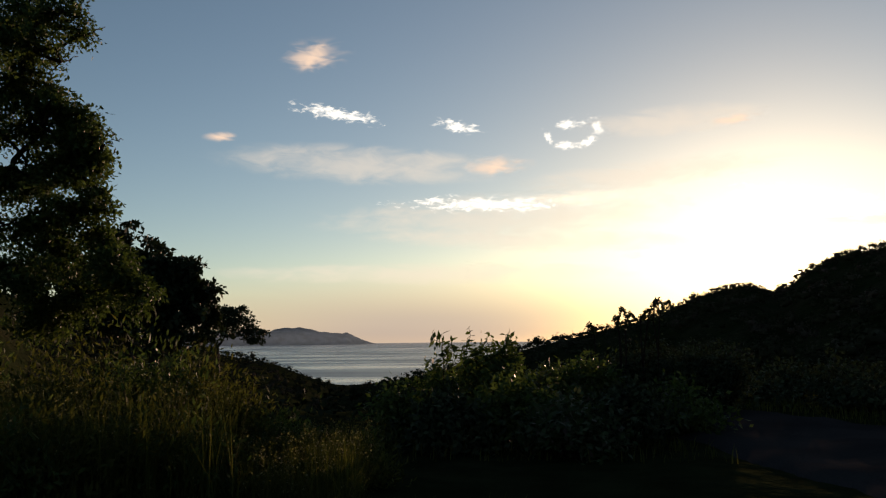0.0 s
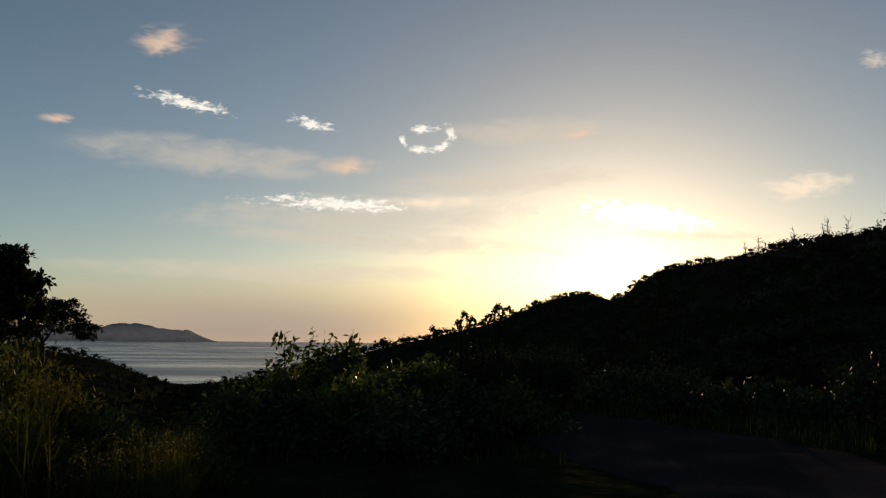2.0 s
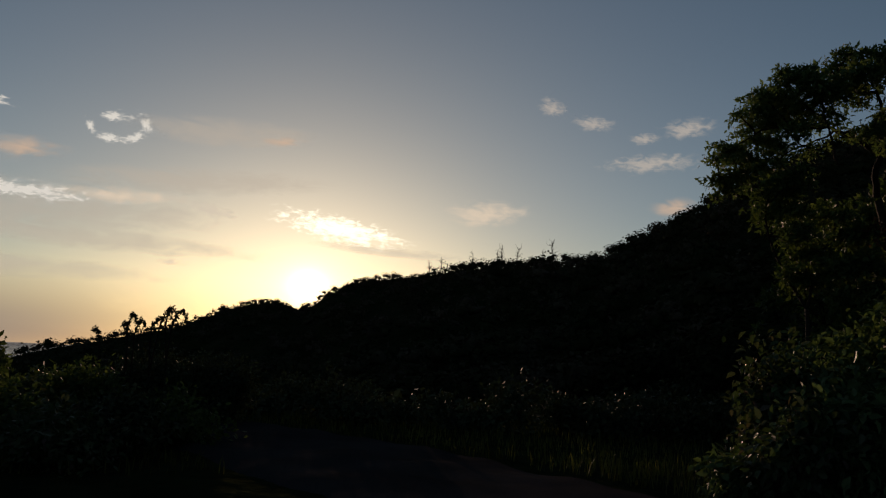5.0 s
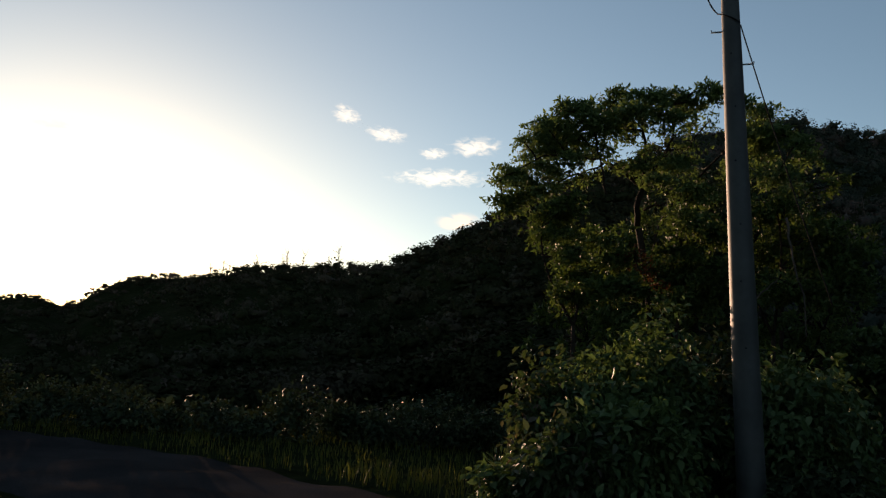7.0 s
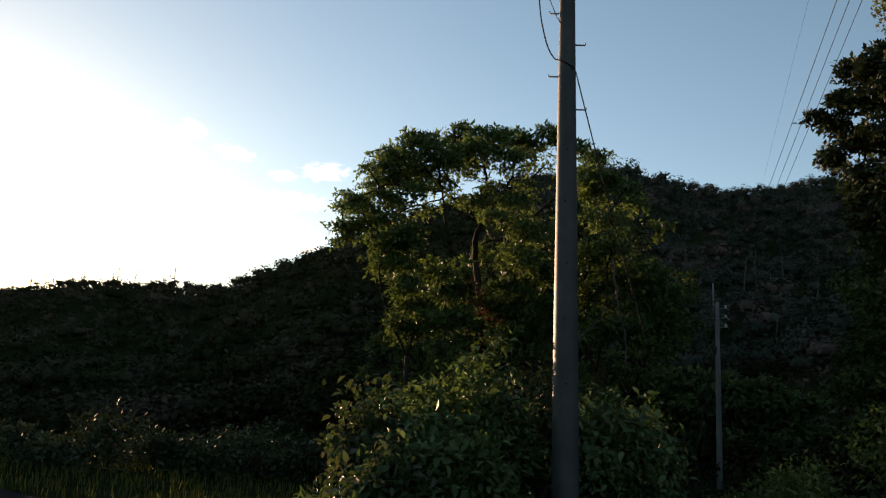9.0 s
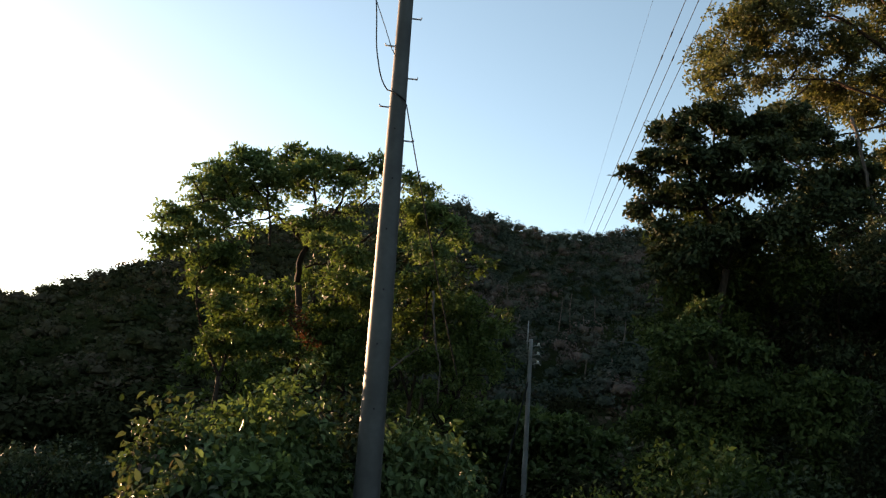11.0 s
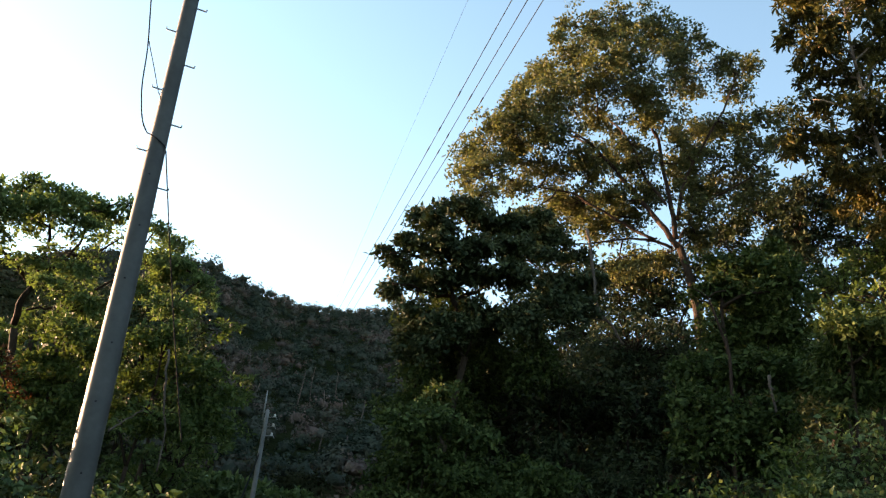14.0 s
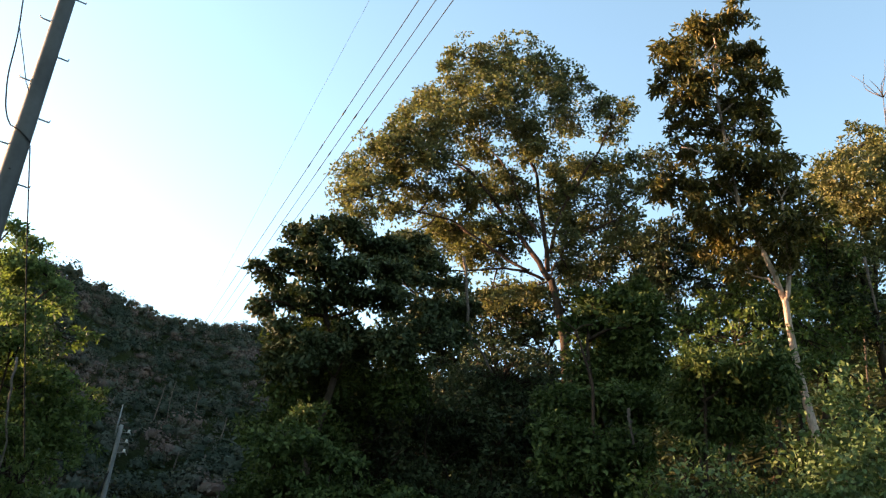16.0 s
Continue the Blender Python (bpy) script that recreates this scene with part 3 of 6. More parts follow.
for row in [(-8.5, 14.05, 3.4, 1.2, M_CLOUD_WHITE, 8), (-10.5, 13.85, 2.3, 1.2, M_CLOUD_WHITE, -55), (-10.0, 12.95, 2.6, 1.1, M_CLOUD_WHITE, 35), (-8.4, 12.7, 3.8, 1.1, M_CLOUD_WHITE, 2), (-7.2, 13.3, 1.8, 0.8, M_CLOUD_WHITE, -60)]:
    cloud(*row)
cloud(SUN_AZ, SUN_EL, 40, 33, M_AUREOLE, 0, 4500)
cloud(1, 0.6, 68, 10.0, M_HAZE, 0, 4700)
cloud(4, 0.1, 56, 1.9, M_HAZE_LOW, 0, 4000)


# ---- plants ----

def tree(name, label, foot, fork, blobs, leaf_mat, bark_mat, leaves, leaf, rng_seed, trunk=0.18, per=26, clump=0.2, swell=1.15, shell=0.45, droop=0.3, group="", lift=0.05, tufts=2, limb_girth=0.55, limbs=(), bough=0.035, make=leaf_quads, stem=None):
    """A tree: trunk from foot to fork, its main limbs, a bough to every clump of the crown, twigs, and leaves.
    limbs: (girth at the root, girth at the tip, rows of (az, el)), all at the crown's distance.
    blobs: (az, el, r, level radius, upright radius, share of leaves)."""
    rng = np.random.default_rng(rng_seed)
    foot = np.array(foot, float)
    foot[2] = float(ground_z(foot[0], foot[1])) - 0.15
    fork = np.array(fork, float)
    t = base(name, foot, label, "tree", group)
    p = bent(foot, fork, rng, 0.03, n=9)
    rad = np.linspace(trunk * 1.15, trunk * 0.68, 9)
    rad[0] *= 1.45
    rad[1] *= 1.1
    part("trunk", tube_local(p, rad, foot, 10), stem or bark_mat, t)
    total = sum(b[5] for b in blobs)
    at, out, twigs = [], [], []
    nodes = [fork]
    reach = float(np.hypot(fork[0], fork[1]))
    for thick, thin, rows in limbs:
        q = np.array([spot(az, el, reach + 0.5 * math.sin(7 * az + 3 * i)) for i, (az, el) in enumerate(rows)])
        k = np.linspace(0, len(q) - 1, 3 * len(q))
        q = np.stack([np.interp(k, np.arange(len(q)), q[:, c]) for c in range(3)], -1)
        q[1:-1] = (q[:-2] + 2 * q[1:-1] + q[2:]) / 4 + rng.normal(0, 0.025, (len(q) - 2, 3))
        part("limb", tube_local(q, np.linspace(thick, thin, len(q)), foot, 8), bark_mat, t)
        nodes += list(q[len(q) // 3:])
    for az, el, r, rh, rv, share in blobs:
        c = np.array(spot(az, el, r))
        start = min(nodes, key=lambda q: np.linalg.norm(q - c) + 0.35 * np.linalg.norm(q - fork))
        if np.linalg.norm(start - c) > 0.5:
            q = bent(start, c, rng, 0.07, lift, 8)
            k = bough if limbs else trunk * limb_girth * (0.75 if start is not fork else 1.0)
            part("limb", tube_local(q, np.linspace(k, max(0.015, k * 0.3), 8), foot, 7), bark_mat, t)
            nodes += [q[4], q[7]]
        else:
            q = np.array([start, c])
        a, o, cs = sprays(c, np.array([rh, rh, rv]) * swell, int(leaves * share / total), per, clump * 1.55, rng, shell)
        at.append(a)
        out.append(o)
        for _ in range(tufts):
            d = rng.normal(0, 1, 3)
            d /= np.linalg.norm(d)
            k = rng.uniform(0.32, 0.5)
            a, o, _c = sprays(c + d * np.array([rh, rh, rv]) * swell * 1.05, np.array([rh, rh, rv * 1.2]) * k, int(leaves * share / total * 0.16), per, clump * 1.3, rng, shell)
            at.append(a)
            out.append(o)
            twigs.append(tidy(tube(bent(q[-2], a.mean(0), rng, 0.08, 0.04, 5) - foot, np.linspace(0.03, 0.008, 5), 5)))
        step = max(1, len(cs) * len(blobs) // (240 if trunk > 0.11 else 90))
        for e in cs[::step]:
            s = min(q[len(q) // 3:], key=lambda w: np.linalg.norm(w - e))
            twigs.append(tidy(tube(bent(s, e, rng, 0.1, 0.05, 4) - foot, np.linspace(0.012 + 0.011 * np.linalg.norm(e - s), 0.005, 4), 4)))
    tagged(part("twigwork", joined(twigs), bark_mat, t), kind="stuff")
    v, f = make(np.concatenate(at), np.concatenate(out), leaf[0], leaf[1], rng, droop)
    part("crown", (v - foot, f), leaf_mat, t, smooth=False)
    return t


def masses(r, rows, thick=1.0):
    """Clumps of a crown at about r metres off: rows of (az, el, level radius, upright radius)."""
    return [(az, el, r + 1.2 * rh * math.sin(5 * az + 3 * el), rh, rv, thick * (rh * rh * rv) ** 0.6) for az, el, rh, rv in rows]


def tube_local(p, rad, foot, sides):
    return tidy(tube(np.asarray(p) - np.asarray(foot), rad, sides))


def shrub(label, x, y, wide, high, leaf_mat, leaves, leaf, seed, group="roadside shrubs", per=10, clump=0.16, droop=0.2, name="shrub", lean=(0, 0), lumps=5, make=leaf_quads):
    """A bush: several stems from one root, foliage in uneven lumps."""
    rng = np.random.default_rng(seed)
    foot = np.array([x, y, float(ground_z(x, y)) - 0.05])
    t = base(name, foot, label, "shrub", group)
    at, out = [], []
    for i in range(lumps):
        a = 2 * np.pi * (i + rng.uniform(0, 0.8)) / lumps
        k = rng.uniform(0.25, 0.62) if i else 0.0
        h = high * (rng.uniform(0.45, 0.78) if i else 0.76)
        c = np.array([np.cos(a) * wide * k + lean[0] * h, np.sin(a) * wide * k + lean[1] * h, h])
        q = bent(np.array([np.cos(a) * 0.06, np.sin(a) * 0.06, 0]), c, rng, 0.08, 0, 6)
        part("stem", tidy(tube(q, np.linspace(0.016 + 0.012 * high, 0.008, 6), 6)), M_BARK, t)
        rad = np.array([wide * 0.5, wide * 0.5, high * 0.36]) * rng.uniform(0.75, 1.05)
        aa, oo = clumps(c, rad, leaves // lumps, per, clump, rng, 0.5)
        at.append(aa)
        out.append(oo)
    low = clumps((0, 0, high * 0.35), (wide * 0.75, wide * 0.75, high * 0.38), leaves // 3, per, clump, rng, 0.5)
    at.append(low[0])
    out.append(low[1])
    at, out = np.concatenate(at), np.concatenate(out)
    keep = at[:, 2] > 0.03
    v, f = make(at[keep], out[keep], leaf[0], leaf[1], rng, droop)
    part("foliage", (v, f), leaf_mat, t, smooth=False)
    return t


def at_bearing(az, r):
    d = bearing(az)
    return d.x * r, d.y * r


# the dark wood beside the verge
VERGE_TOP = [(27.6, 19.4, 0.47, 0.26), (25.4, 19.6, 0.41, 0.24), (24.1, 18.5, 0.19, 0.12), (26.9, 17.8, 0.46, 0.17), (28.2, 18.1, 0.37, 0.26), (27, 16.1, 0.42, 0.26), (27.8, 14.7, 0.46, 0.35), (25.9, 14.3, 0.36, 0.25), (26.8, 12.5, 0.54, 0.34), (24.6, 12.4, 0.34, 0.25), (23.8, 10.7, 0.31, 0.25), (25.4, 10.2, 0.54, 0.34), (27.2, 9.4, 0.54, 0.34), (23.4, 9, 0.27, 0.2)]
VERGE_LOW = [(24.4, 13.7, 0.25, 0.2), (23.7, 12.3, 0.28, 0.2), (23.2, 11.3, 0.26, 0.18), (24.2, 12.6, 0.35, 0.26), (23.8, 10.8, 0.35, 0.26), (22.7, 8, 0.16, 0.12), (24.4, 7.6, 0.53, 0.3), (26.5, 6.8, 0.53, 0.34), (22.8, 6.2, 0.3, 0.25), (25.2, 4.8, 0.53, 0.34), (22, 4.5, 0.44, 0.3), (27.4, 4, 0.53, 0.34), (23.6, 2.7, 0.53, 0.3), (20.6, 2.8, 0.35, 0.25), (25.7, 1.4, 0.53, 0.34), (30.6, 17.6, 0.56, 0.46), (30.4, 13.2, 0.54, 0.54), (30.2, 8.6, 0.54, 0.54), (30, 4, 0.53, 0.53)]
VERGE_LIMBS = [(0.028, 0.008, [(26.6, 17.2), (25.7, 17.6), (24.7, 18.1), (23.8, 18.7), (22.9, 19.1)]), (0.05, 0.02, [(27.9, 10.1), (26.7, 12.2), (25.9, 13.7)]), (0.05, 0.02, [(28, 13.4), (27.5, 16.1), (27, 18.5), (25.4, 19.7)]), (0.012, 0.005, [(23.5, 11.2), (22.7, 11.8), (22.2, 12.3), (21.6, 12.4)]), (0.012, 0.005, [(25.9, 16.2), (25.3, 16.8), (24.4, 17.2)])]
tree("broadleaf_tree", "tall dark broadleaf tree with thin outer twigs at the verge", spot(30, -5, 14.5), spot(29.6, 5.5, 14),
     masses(14, VERGE_TOP) + masses(14.2, VERGE_LOW, 1.1), M_LEAF, M_BARK, 54000, (0.082, 0.04), 11, 0.2, clump=0.13, per=30, swell=1.05, tufts=1, limbs=VERGE_LIMBS, bough=0.025)
tree("round_tree", "dense dark round-headed tree against the evening sky", spot(19.2, -3, 25), spot(19, 0.5, 25),
     [(21.4, 4.8, 25, 1.1, 1.0, 2), (19.6, 3.9, 25, 0.9, 0.8, 2.2), (17.6, 3.8, 25, 0.65, 0.65, 1.6), (16.4, 2.6, 25, 0.5, 0.5, 1.1), (18.5, 2.0, 25, 1.1, 0.9, 2.4), (21, 2.0, 25, 1.3, 1.1, 2.2), (23, 4, 25, 1.3, 1.3, 2)],
     M_LEAF_DARK, M_BARK, 17000, (0.18, 0.1), 12, 0.18, clump=0.13, shell=0.5)
tree("spreading_tree", "small spreading tree with a bare low limb above the bay", spot(15.5, -2.0, 40), spot(15.1, -0.5, 40),
     [(14.5, 1.75, 40, 0.7, 0.28, 1.6), (15.3, 1.1, 40, 0.7, 0.3, 1.3), (13.7, 1.2, 40, 0.55, 0.25, 1.1), (13.1, 0.5, 40, 0.5, 0.16, 0.8), (12.8, -0.05, 40, 0.4, 0.12, 0.5), (14.2, 0.6, 40, 0.6, 0.2, 0.7), (16.0, 0.2, 40, 0.7, 0.5, 1.2)],
     M_LEAF_DARK, M_BARK, 5200, (0.13, 0.07), 13, 0.11, clump=0.12, per=18)

# umbrella tree behind the pole
tree("red_sapling", "small sapling with reddish young leaves by the trunk", spot(-59.0, -3, 20.5), spot(-58.8, 6.0, 20.5),
     [(-57.9, 8.9, 20.5, 0.28, 0.15, 1.2), (-58.8, 8.0, 20.5, 0.3, 0.2, 1), (-59.6, 7.0, 20.5, 0.3, 0.15, 0.6)], M_LEAF_RED, M_BARK, 380, (0.10, 0.045), 17, 0.04, per=14, clump=0.12, group="young trees")
UMBRELLA_TOP = [(-52.7, 18.5, 0.35, 0.15), (-51.6, 17.4, 0.46, 0.16), (-53.9, 18.1, 0.61, 0.19), (-56, 18.5, 0.61, 0.19), (-56.3, 19.5, 0.29, 0.13), (-58.1, 19, 0.62, 0.19), (-59.9, 19, 0.62, 0.21), (-61.1, 18.6, 0.38, 0.16), (-62.2, 19.7, 0.29, 0.16), (-63.1, 19.3, 0.29, 0.19), (-50.9, 16.3, 0.46, 0.16), (-52.5, 16.9, 0.61, 0.19), (-54.8, 17.4, 0.67, 0.19), (-57.6, 18.1, 0.76, 0.19), (-60, 17.9, 0.47, 0.17), (-49.9, 16.2, 0.2, 0.087), (-51.7, 15.6, 0.52, 0.19), (-53.6, 16.3, 0.66, 0.16), (-56.5, 17.1, 0.58, 0.13)]
UMBRELLA_LEFT = [(-51, 14.5, 0.52, 0.16), (-49.3, 14, 0.51, 0.16), (-50.3, 13.4, 0.6, 0.17), (-48.6, 13.4, 0.28, 0.11), (-48.7, 12.1, 0.37, 0.16), (-49.9, 12.3, 0.51, 0.18), (-51.5, 12.9, 0.51, 0.18), (-52.2, 14.1, 0.46, 0.16), (-53.3, 15.1, 0.49, 0.13), (-49.2, 11.5, 0.34, 0.13), (-55.4, 15.8, 0.37, 0.12)]
UMBRELLA_RIGHT = [(-64.4, 18.7, 0.32, 0.13), (-65.7, 17.9, 0.52, 0.16), (-66.6, 16.7, 0.46, 0.2), (-65.7, 15.8, 0.52, 0.26), (-67.9, 16.1, 0.29, 0.19), (-68.3, 15.1, 0.26, 0.19), (-66.5, 14, 0.46, 0.26), (-64.8, 16.8, 0.46, 0.2), (-64, 14.8, 0.43, 0.26), (-60.3, 14.8, 0.57, 0.24), (-57.7, 14.7, 0.37, 0.14), (-59, 13.8, 0.43, 0.14)]
UMBRELLA_FILL = [(-52.8, 15.6, 0.61, 0.15), (-54.9, 15.4, 0.61, 0.14), (-57.3, 16.2, 0.46, 0.14), (-59.4, 16.7, 0.56, 0.15), (-61.5, 17.4, 0.4, 0.19), (-56.2, 14.7, 0.61, 0.17), (-58.5, 15.6, 0.61, 0.14), (-54.2, 13.9, 0.61, 0.17), (-52.6, 13.5, 0.52, 0.17), (-61.1, 15.8, 0.55, 0.2), (-62.3, 17.5, 0.31, 0.19), (-50.2, 14.9, 0.46, 0.12), (-49.7, 13.1, 0.55, 0.15)]
UMBRELLA_LIMBS = [(0.08, 0.024, [(-57.9, 10.8), (-58.1, 12.9), (-58.3, 13.9), (-58.3, 15.2), (-58.1, 16.6), (-58, 18.3)]), (0.056, 0.015, [(-58.1, 13.3), (-56.6, 14.4), (-55.3, 15.2), (-54.2, 16.3), (-53, 17.6)]), (0.048, 0.015, [(-58.3, 13.9), (-59.7, 15.5), (-60.1, 16.9), (-60.1, 18.6)]), (0.08, 0.021, [(-58.5, 7.5), (-59, 9), (-59.3, 10.6), (-60.1, 12.1), (-60.8, 13.1)]), (0.04, 0.012, [(-60.8, 13.1), (-62.2, 14.4), (-63.7, 16.2), (-65.8, 17.6)]), (0.04, 0.012, [(-55.3, 15.2), (-53.2, 15.3), (-51.2, 15.1), (-49.5, 14)]), (0.032, 0.009, [(-55.8, 12.8), (-55.3, 14.9), (-54.9, 16.6), (-55, 17.6)]), (0.032, 0.012, [(-58.3, 11.8), (-59.7, 12.3), (-60.8, 13.1)])]
UNDER_LEFT = [(-51.9, 11.4, 0.47, 0.18), (-53.1, 12.1, 0.4, 0.17), (-52.5, 10.2, 0.47, 0.21), (-53.6, 8.9, 0.39, 0.21), (-54.3, 7.3, 0.47, 0.23), (-55.5, 6.5, 0.47, 0.23), (-56.4, 8.4, 0.47, 0.24), (-55.7, 9.7, 0.39, 0.17), (-57.4, 6.9, 0.44, 0.21), (-53.6, 5.9, 0.39, 0.21)]
UNDER_RIGHT = [(-66.6, 12.1, 0.55, 0.26), (-65.2, 11.5, 0.42, 0.24), (-67.7, 10.4, 0.55, 0.26), (-69.5, 10.7, 0.47, 0.29), (-70.9, 9.4, 0.47, 0.26), (-65.6, 9.3, 0.55, 0.29), (-68.7, 8.7, 0.68, 0.29), (-70.4, 7.5, 0.65, 0.29), (-67.5, 7.1, 0.65, 0.29), (-65.6, 7.2, 0.47, 0.26)]
UNDER_MID = [(-61.5, 13.1, 0.56, 0.27), (-61.1, 11.2, 0.55, 0.26), (-62.8, 10.3, 0.42, 0.26), (-60.1, 9.1, 0.47, 0.24), (-61.1, 7.8, 0.6, 0.26), (-59.4, 7.5, 0.47, 0.21), (-62.9, 8.1, 0.42, 0.26), (-60.8, 6, 0.6, 0.26), (-62.8, 6.4, 0.52, 0.26)]
tree("umbrella_tree", "umbrella-crowned tree with open branching and sky showing through", spot(-58.9, -3, 22), spot(-58.0, 10.6, 22),
     masses(22, UMBRELLA_TOP, 1.1) + masses(22, UMBRELLA_LEFT, 0.9) + masses(21.5, UMBRELLA_RIGHT) + masses(22.3, UMBRELLA_FILL, 0.22), M_LEAF_LIME, M_BARK, 31000, (0.13, 0.058), 14, 0.125, per=28, clump=0.17, droop=0.2, swell=1.08, tufts=0, shell=0.6, limbs=UMBRELLA_LIMBS, bough=0.028)
for rows, az, seed in ((UNDER_LEFT, -54.0, 15), (UNDER_RIGHT, -66.5, 16), (UNDER_MID, -60.6, 18)):
    tree("understory_tree", "leafy young tree under the umbrella crown", spot(az, -3, 20.5), spot(az, 4, 20.5),
         masses(20.5, rows), M_LEAF, M_BARK, 9500, (0.13, 0.058), seed, 0.07, group="young trees", per=28, clump=0.18, tufts=1)

for k, (az, r, wide, el_top) in enumerate([(-77.4, 14.5, 0.9, -3.0), (-79.2, 13.6, 1.1, -1.2), (-69.8, 16.5, 0.8, -2.6), (-78.6, 18, 1.2, -0.8), (-68.8, 17, 1.3, 1.6)]):
    x, y = at_bearing(az, r)
    shrub("dark green shrub in the shade below the poles", x, y, wide, 1.6 + r * math.tan(radians(el_top)) - float(ground_z(x, y)), M_LEAF, 3600, (0.10, 0.05), 520 + k, "shrubs below the poles", per=40)
# the two above el 12 are added sun blockers, darkened to merge with the hill
for k, (az, el, r) in enumerate([(-57.5, 7.4, 28), (-62.0, 12.6, 30), (-65.4, 12.6, 30), (-68.4, 7.6, 29), (-60.2, 6.4, 26)]):
    tree("thicket_tree", "leafy tree behind the umbrella tree, the tallest added to block sun", spot(az, -2, r), spot(az, el - 6, r),
         [(az - 1.4, el - 0.4, r, 1.0, 0.7, 1), (az + 1.4, el - 0.2, r, 1.0, 0.7, 1), (az, el + 0.8, r, 0.9, 0.5, 0.8), (az, el - 2.6, r - 0.5, 1.5, 1.0, 1.4), (az, el - 5, r - 0.8, 1.5, 1.0, 1.2)],
         M_LEAF_DARK if el > 12 else M_LEAF_LIME, M_BARK, 4200, (0.18, 0.078), 540 + k, 0.1, group="thicket trees", per=36)
# added trees, mostly hidden, that keep the low sun off the wood
for k, (az, el, r) in enumerate([(-55.5, 9.0, 29), (-58.8, 10.0, 31), (-61.6, 11.0, 34), (-64.2, 13.8, 36), (-66.8, 14.2, 38), (-69.2, 10.5, 41)]):
    tree("thicket_tree", "dense green tree added behind the pole to shade the wood", spot(az, -2, r), spot(az, el - 7, r),
         [(az - 1.5, el - 1.0, r, 1.3, 0.9, 1), (az + 1.5, el - 0.8, r, 1.3, 0.9, 1), (az, el, r, 1.2, 0.8, 0.8), (az - 0.6, el - 3.4, r - 0.5, 1.9, 1.2, 1.4), (az + 0.6, el - 6, r - 0.8, 1.9, 1.2, 1.2)],
         M_LEAF, M_BARK, 4200, (0.23, 0.105), 560 + k, 0.11, group="thicket trees", per=36)
for k, (az, r, top) in enumerate([(-67.6, 44, 4.0), (-70.2, 44, 3.9), (-72.8, 45, 4.1), (-75.3, 45, 3.9), (-77.6, 46, 3.2)]):
    tree("thicket_tree", "low broad-leaved tree with pale leaf tops beyond the slim pole", spot(az, -3, r), spot(az, -0.5, r),
         [(az - 1.0, top - 0.2, r, 0.9, 0.3, 1.2), (az + 0.9, top, r, 0.9, 0.3, 1.2), (az + 0.2, top - 0.9, r - 0.4, 1.2, 0.5, 1.3), (az - 0.8, top - 1.7, r - 0.6, 1.2, 0.6, 1.1), (az + 0.9, top - 2.0, r - 0.7, 1.2, 0.6, 1.1), (az, top - 3.6, r - 0.9, 1.9, 0.9, 1.2)],
         M_LEAF_BRIGHT, M_BARK, 3600, (0.36, 0.22), 500 + k, 0.1, group="thicket trees", per=14, clump=0.3, droop=0.0, make=broad_leaves)

# the wood on the bank
DARK_TOP = [(-79.5, 20.5, 0.21, 0.12), (-80.5, 19.9, 0.35, 0.21), (-81.1, 21.4, 0.39, 0.27), (-80.6, 17.9, 0.38, 0.29), (-81.7, 19, 0.47, 0.29), (-81.8, 23.2, 0.36, 0.26), (-83.2, 22.7, 0.6, 0.3), (-84.9, 24.2, 0.68, 0.26), (-86.4, 23.3, 0.6, 0.3), (-83.5, 21.2, 0.74, 0.3), (-86.2, 21.8, 0.75, 0.3), (-88.7, 21.8, 0.6, 0.3)]
DARK_LOW = [(-83.6, 19.3, 0.66, 0.32), (-86.2, 19.9, 0.74, 0.35), (-89, 20, 0.66, 0.35), (-90.8, 21.5, 0.51, 0.27), (-91.8, 20, 0.59, 0.35), (-82.2, 16.8, 0.43, 0.35), (-82.3, 14.7, 0.49, 0.57), (-84, 15.7, 0.72, 0.58), (-86.8, 16.9, 0.87, 0.55), (-89.9, 17.5, 0.73, 0.55), (-93, 18.3, 0.73, 0.41), (-89.2, 23.5, 0.39, 0.24)]
DARK_SIDE = [(-89.5, 22.4, 0.53, 0.28), (-91.5, 22.7, 0.57, 0.28), (-90.2, 24.2, 0.41, 0.21), (-93.1, 21.7, 0.56, 0.28), (-94.2, 20.4, 0.62, 0.31), (-88.3, 23.4, 0.47, 0.24), (-92.4, 19.1, 0.67, 0.31)]
DARK_LIMBS = [(0.09, 0.035, [(-86, 15), (-85.1, 17.8), (-84.7, 18.7), (-83.8, 20.2), (-82.5, 21.9)]), (0.06, 0.02, [(-85, 18.2), (-83.5, 18.1), (-81.8, 18.5), (-80.6, 18.4)]), (0.06, 0.02, [(-85, 18.8), (-85.4, 20.5), (-85.2, 23.1)]), (0.06, 0.02, [(-85.3, 18.1), (-87.2, 19.2), (-88.9, 20.8), (-90.7, 21.8)]), (0.05, 0.02, [(-83.8, 20.2), (-81.7, 20.5), (-80.1, 20.4)])]
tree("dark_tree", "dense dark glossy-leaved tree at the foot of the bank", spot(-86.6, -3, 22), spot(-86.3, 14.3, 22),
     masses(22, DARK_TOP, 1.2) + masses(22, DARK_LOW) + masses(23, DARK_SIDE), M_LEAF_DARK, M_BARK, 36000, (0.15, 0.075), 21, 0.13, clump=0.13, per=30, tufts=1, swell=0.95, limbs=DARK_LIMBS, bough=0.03)
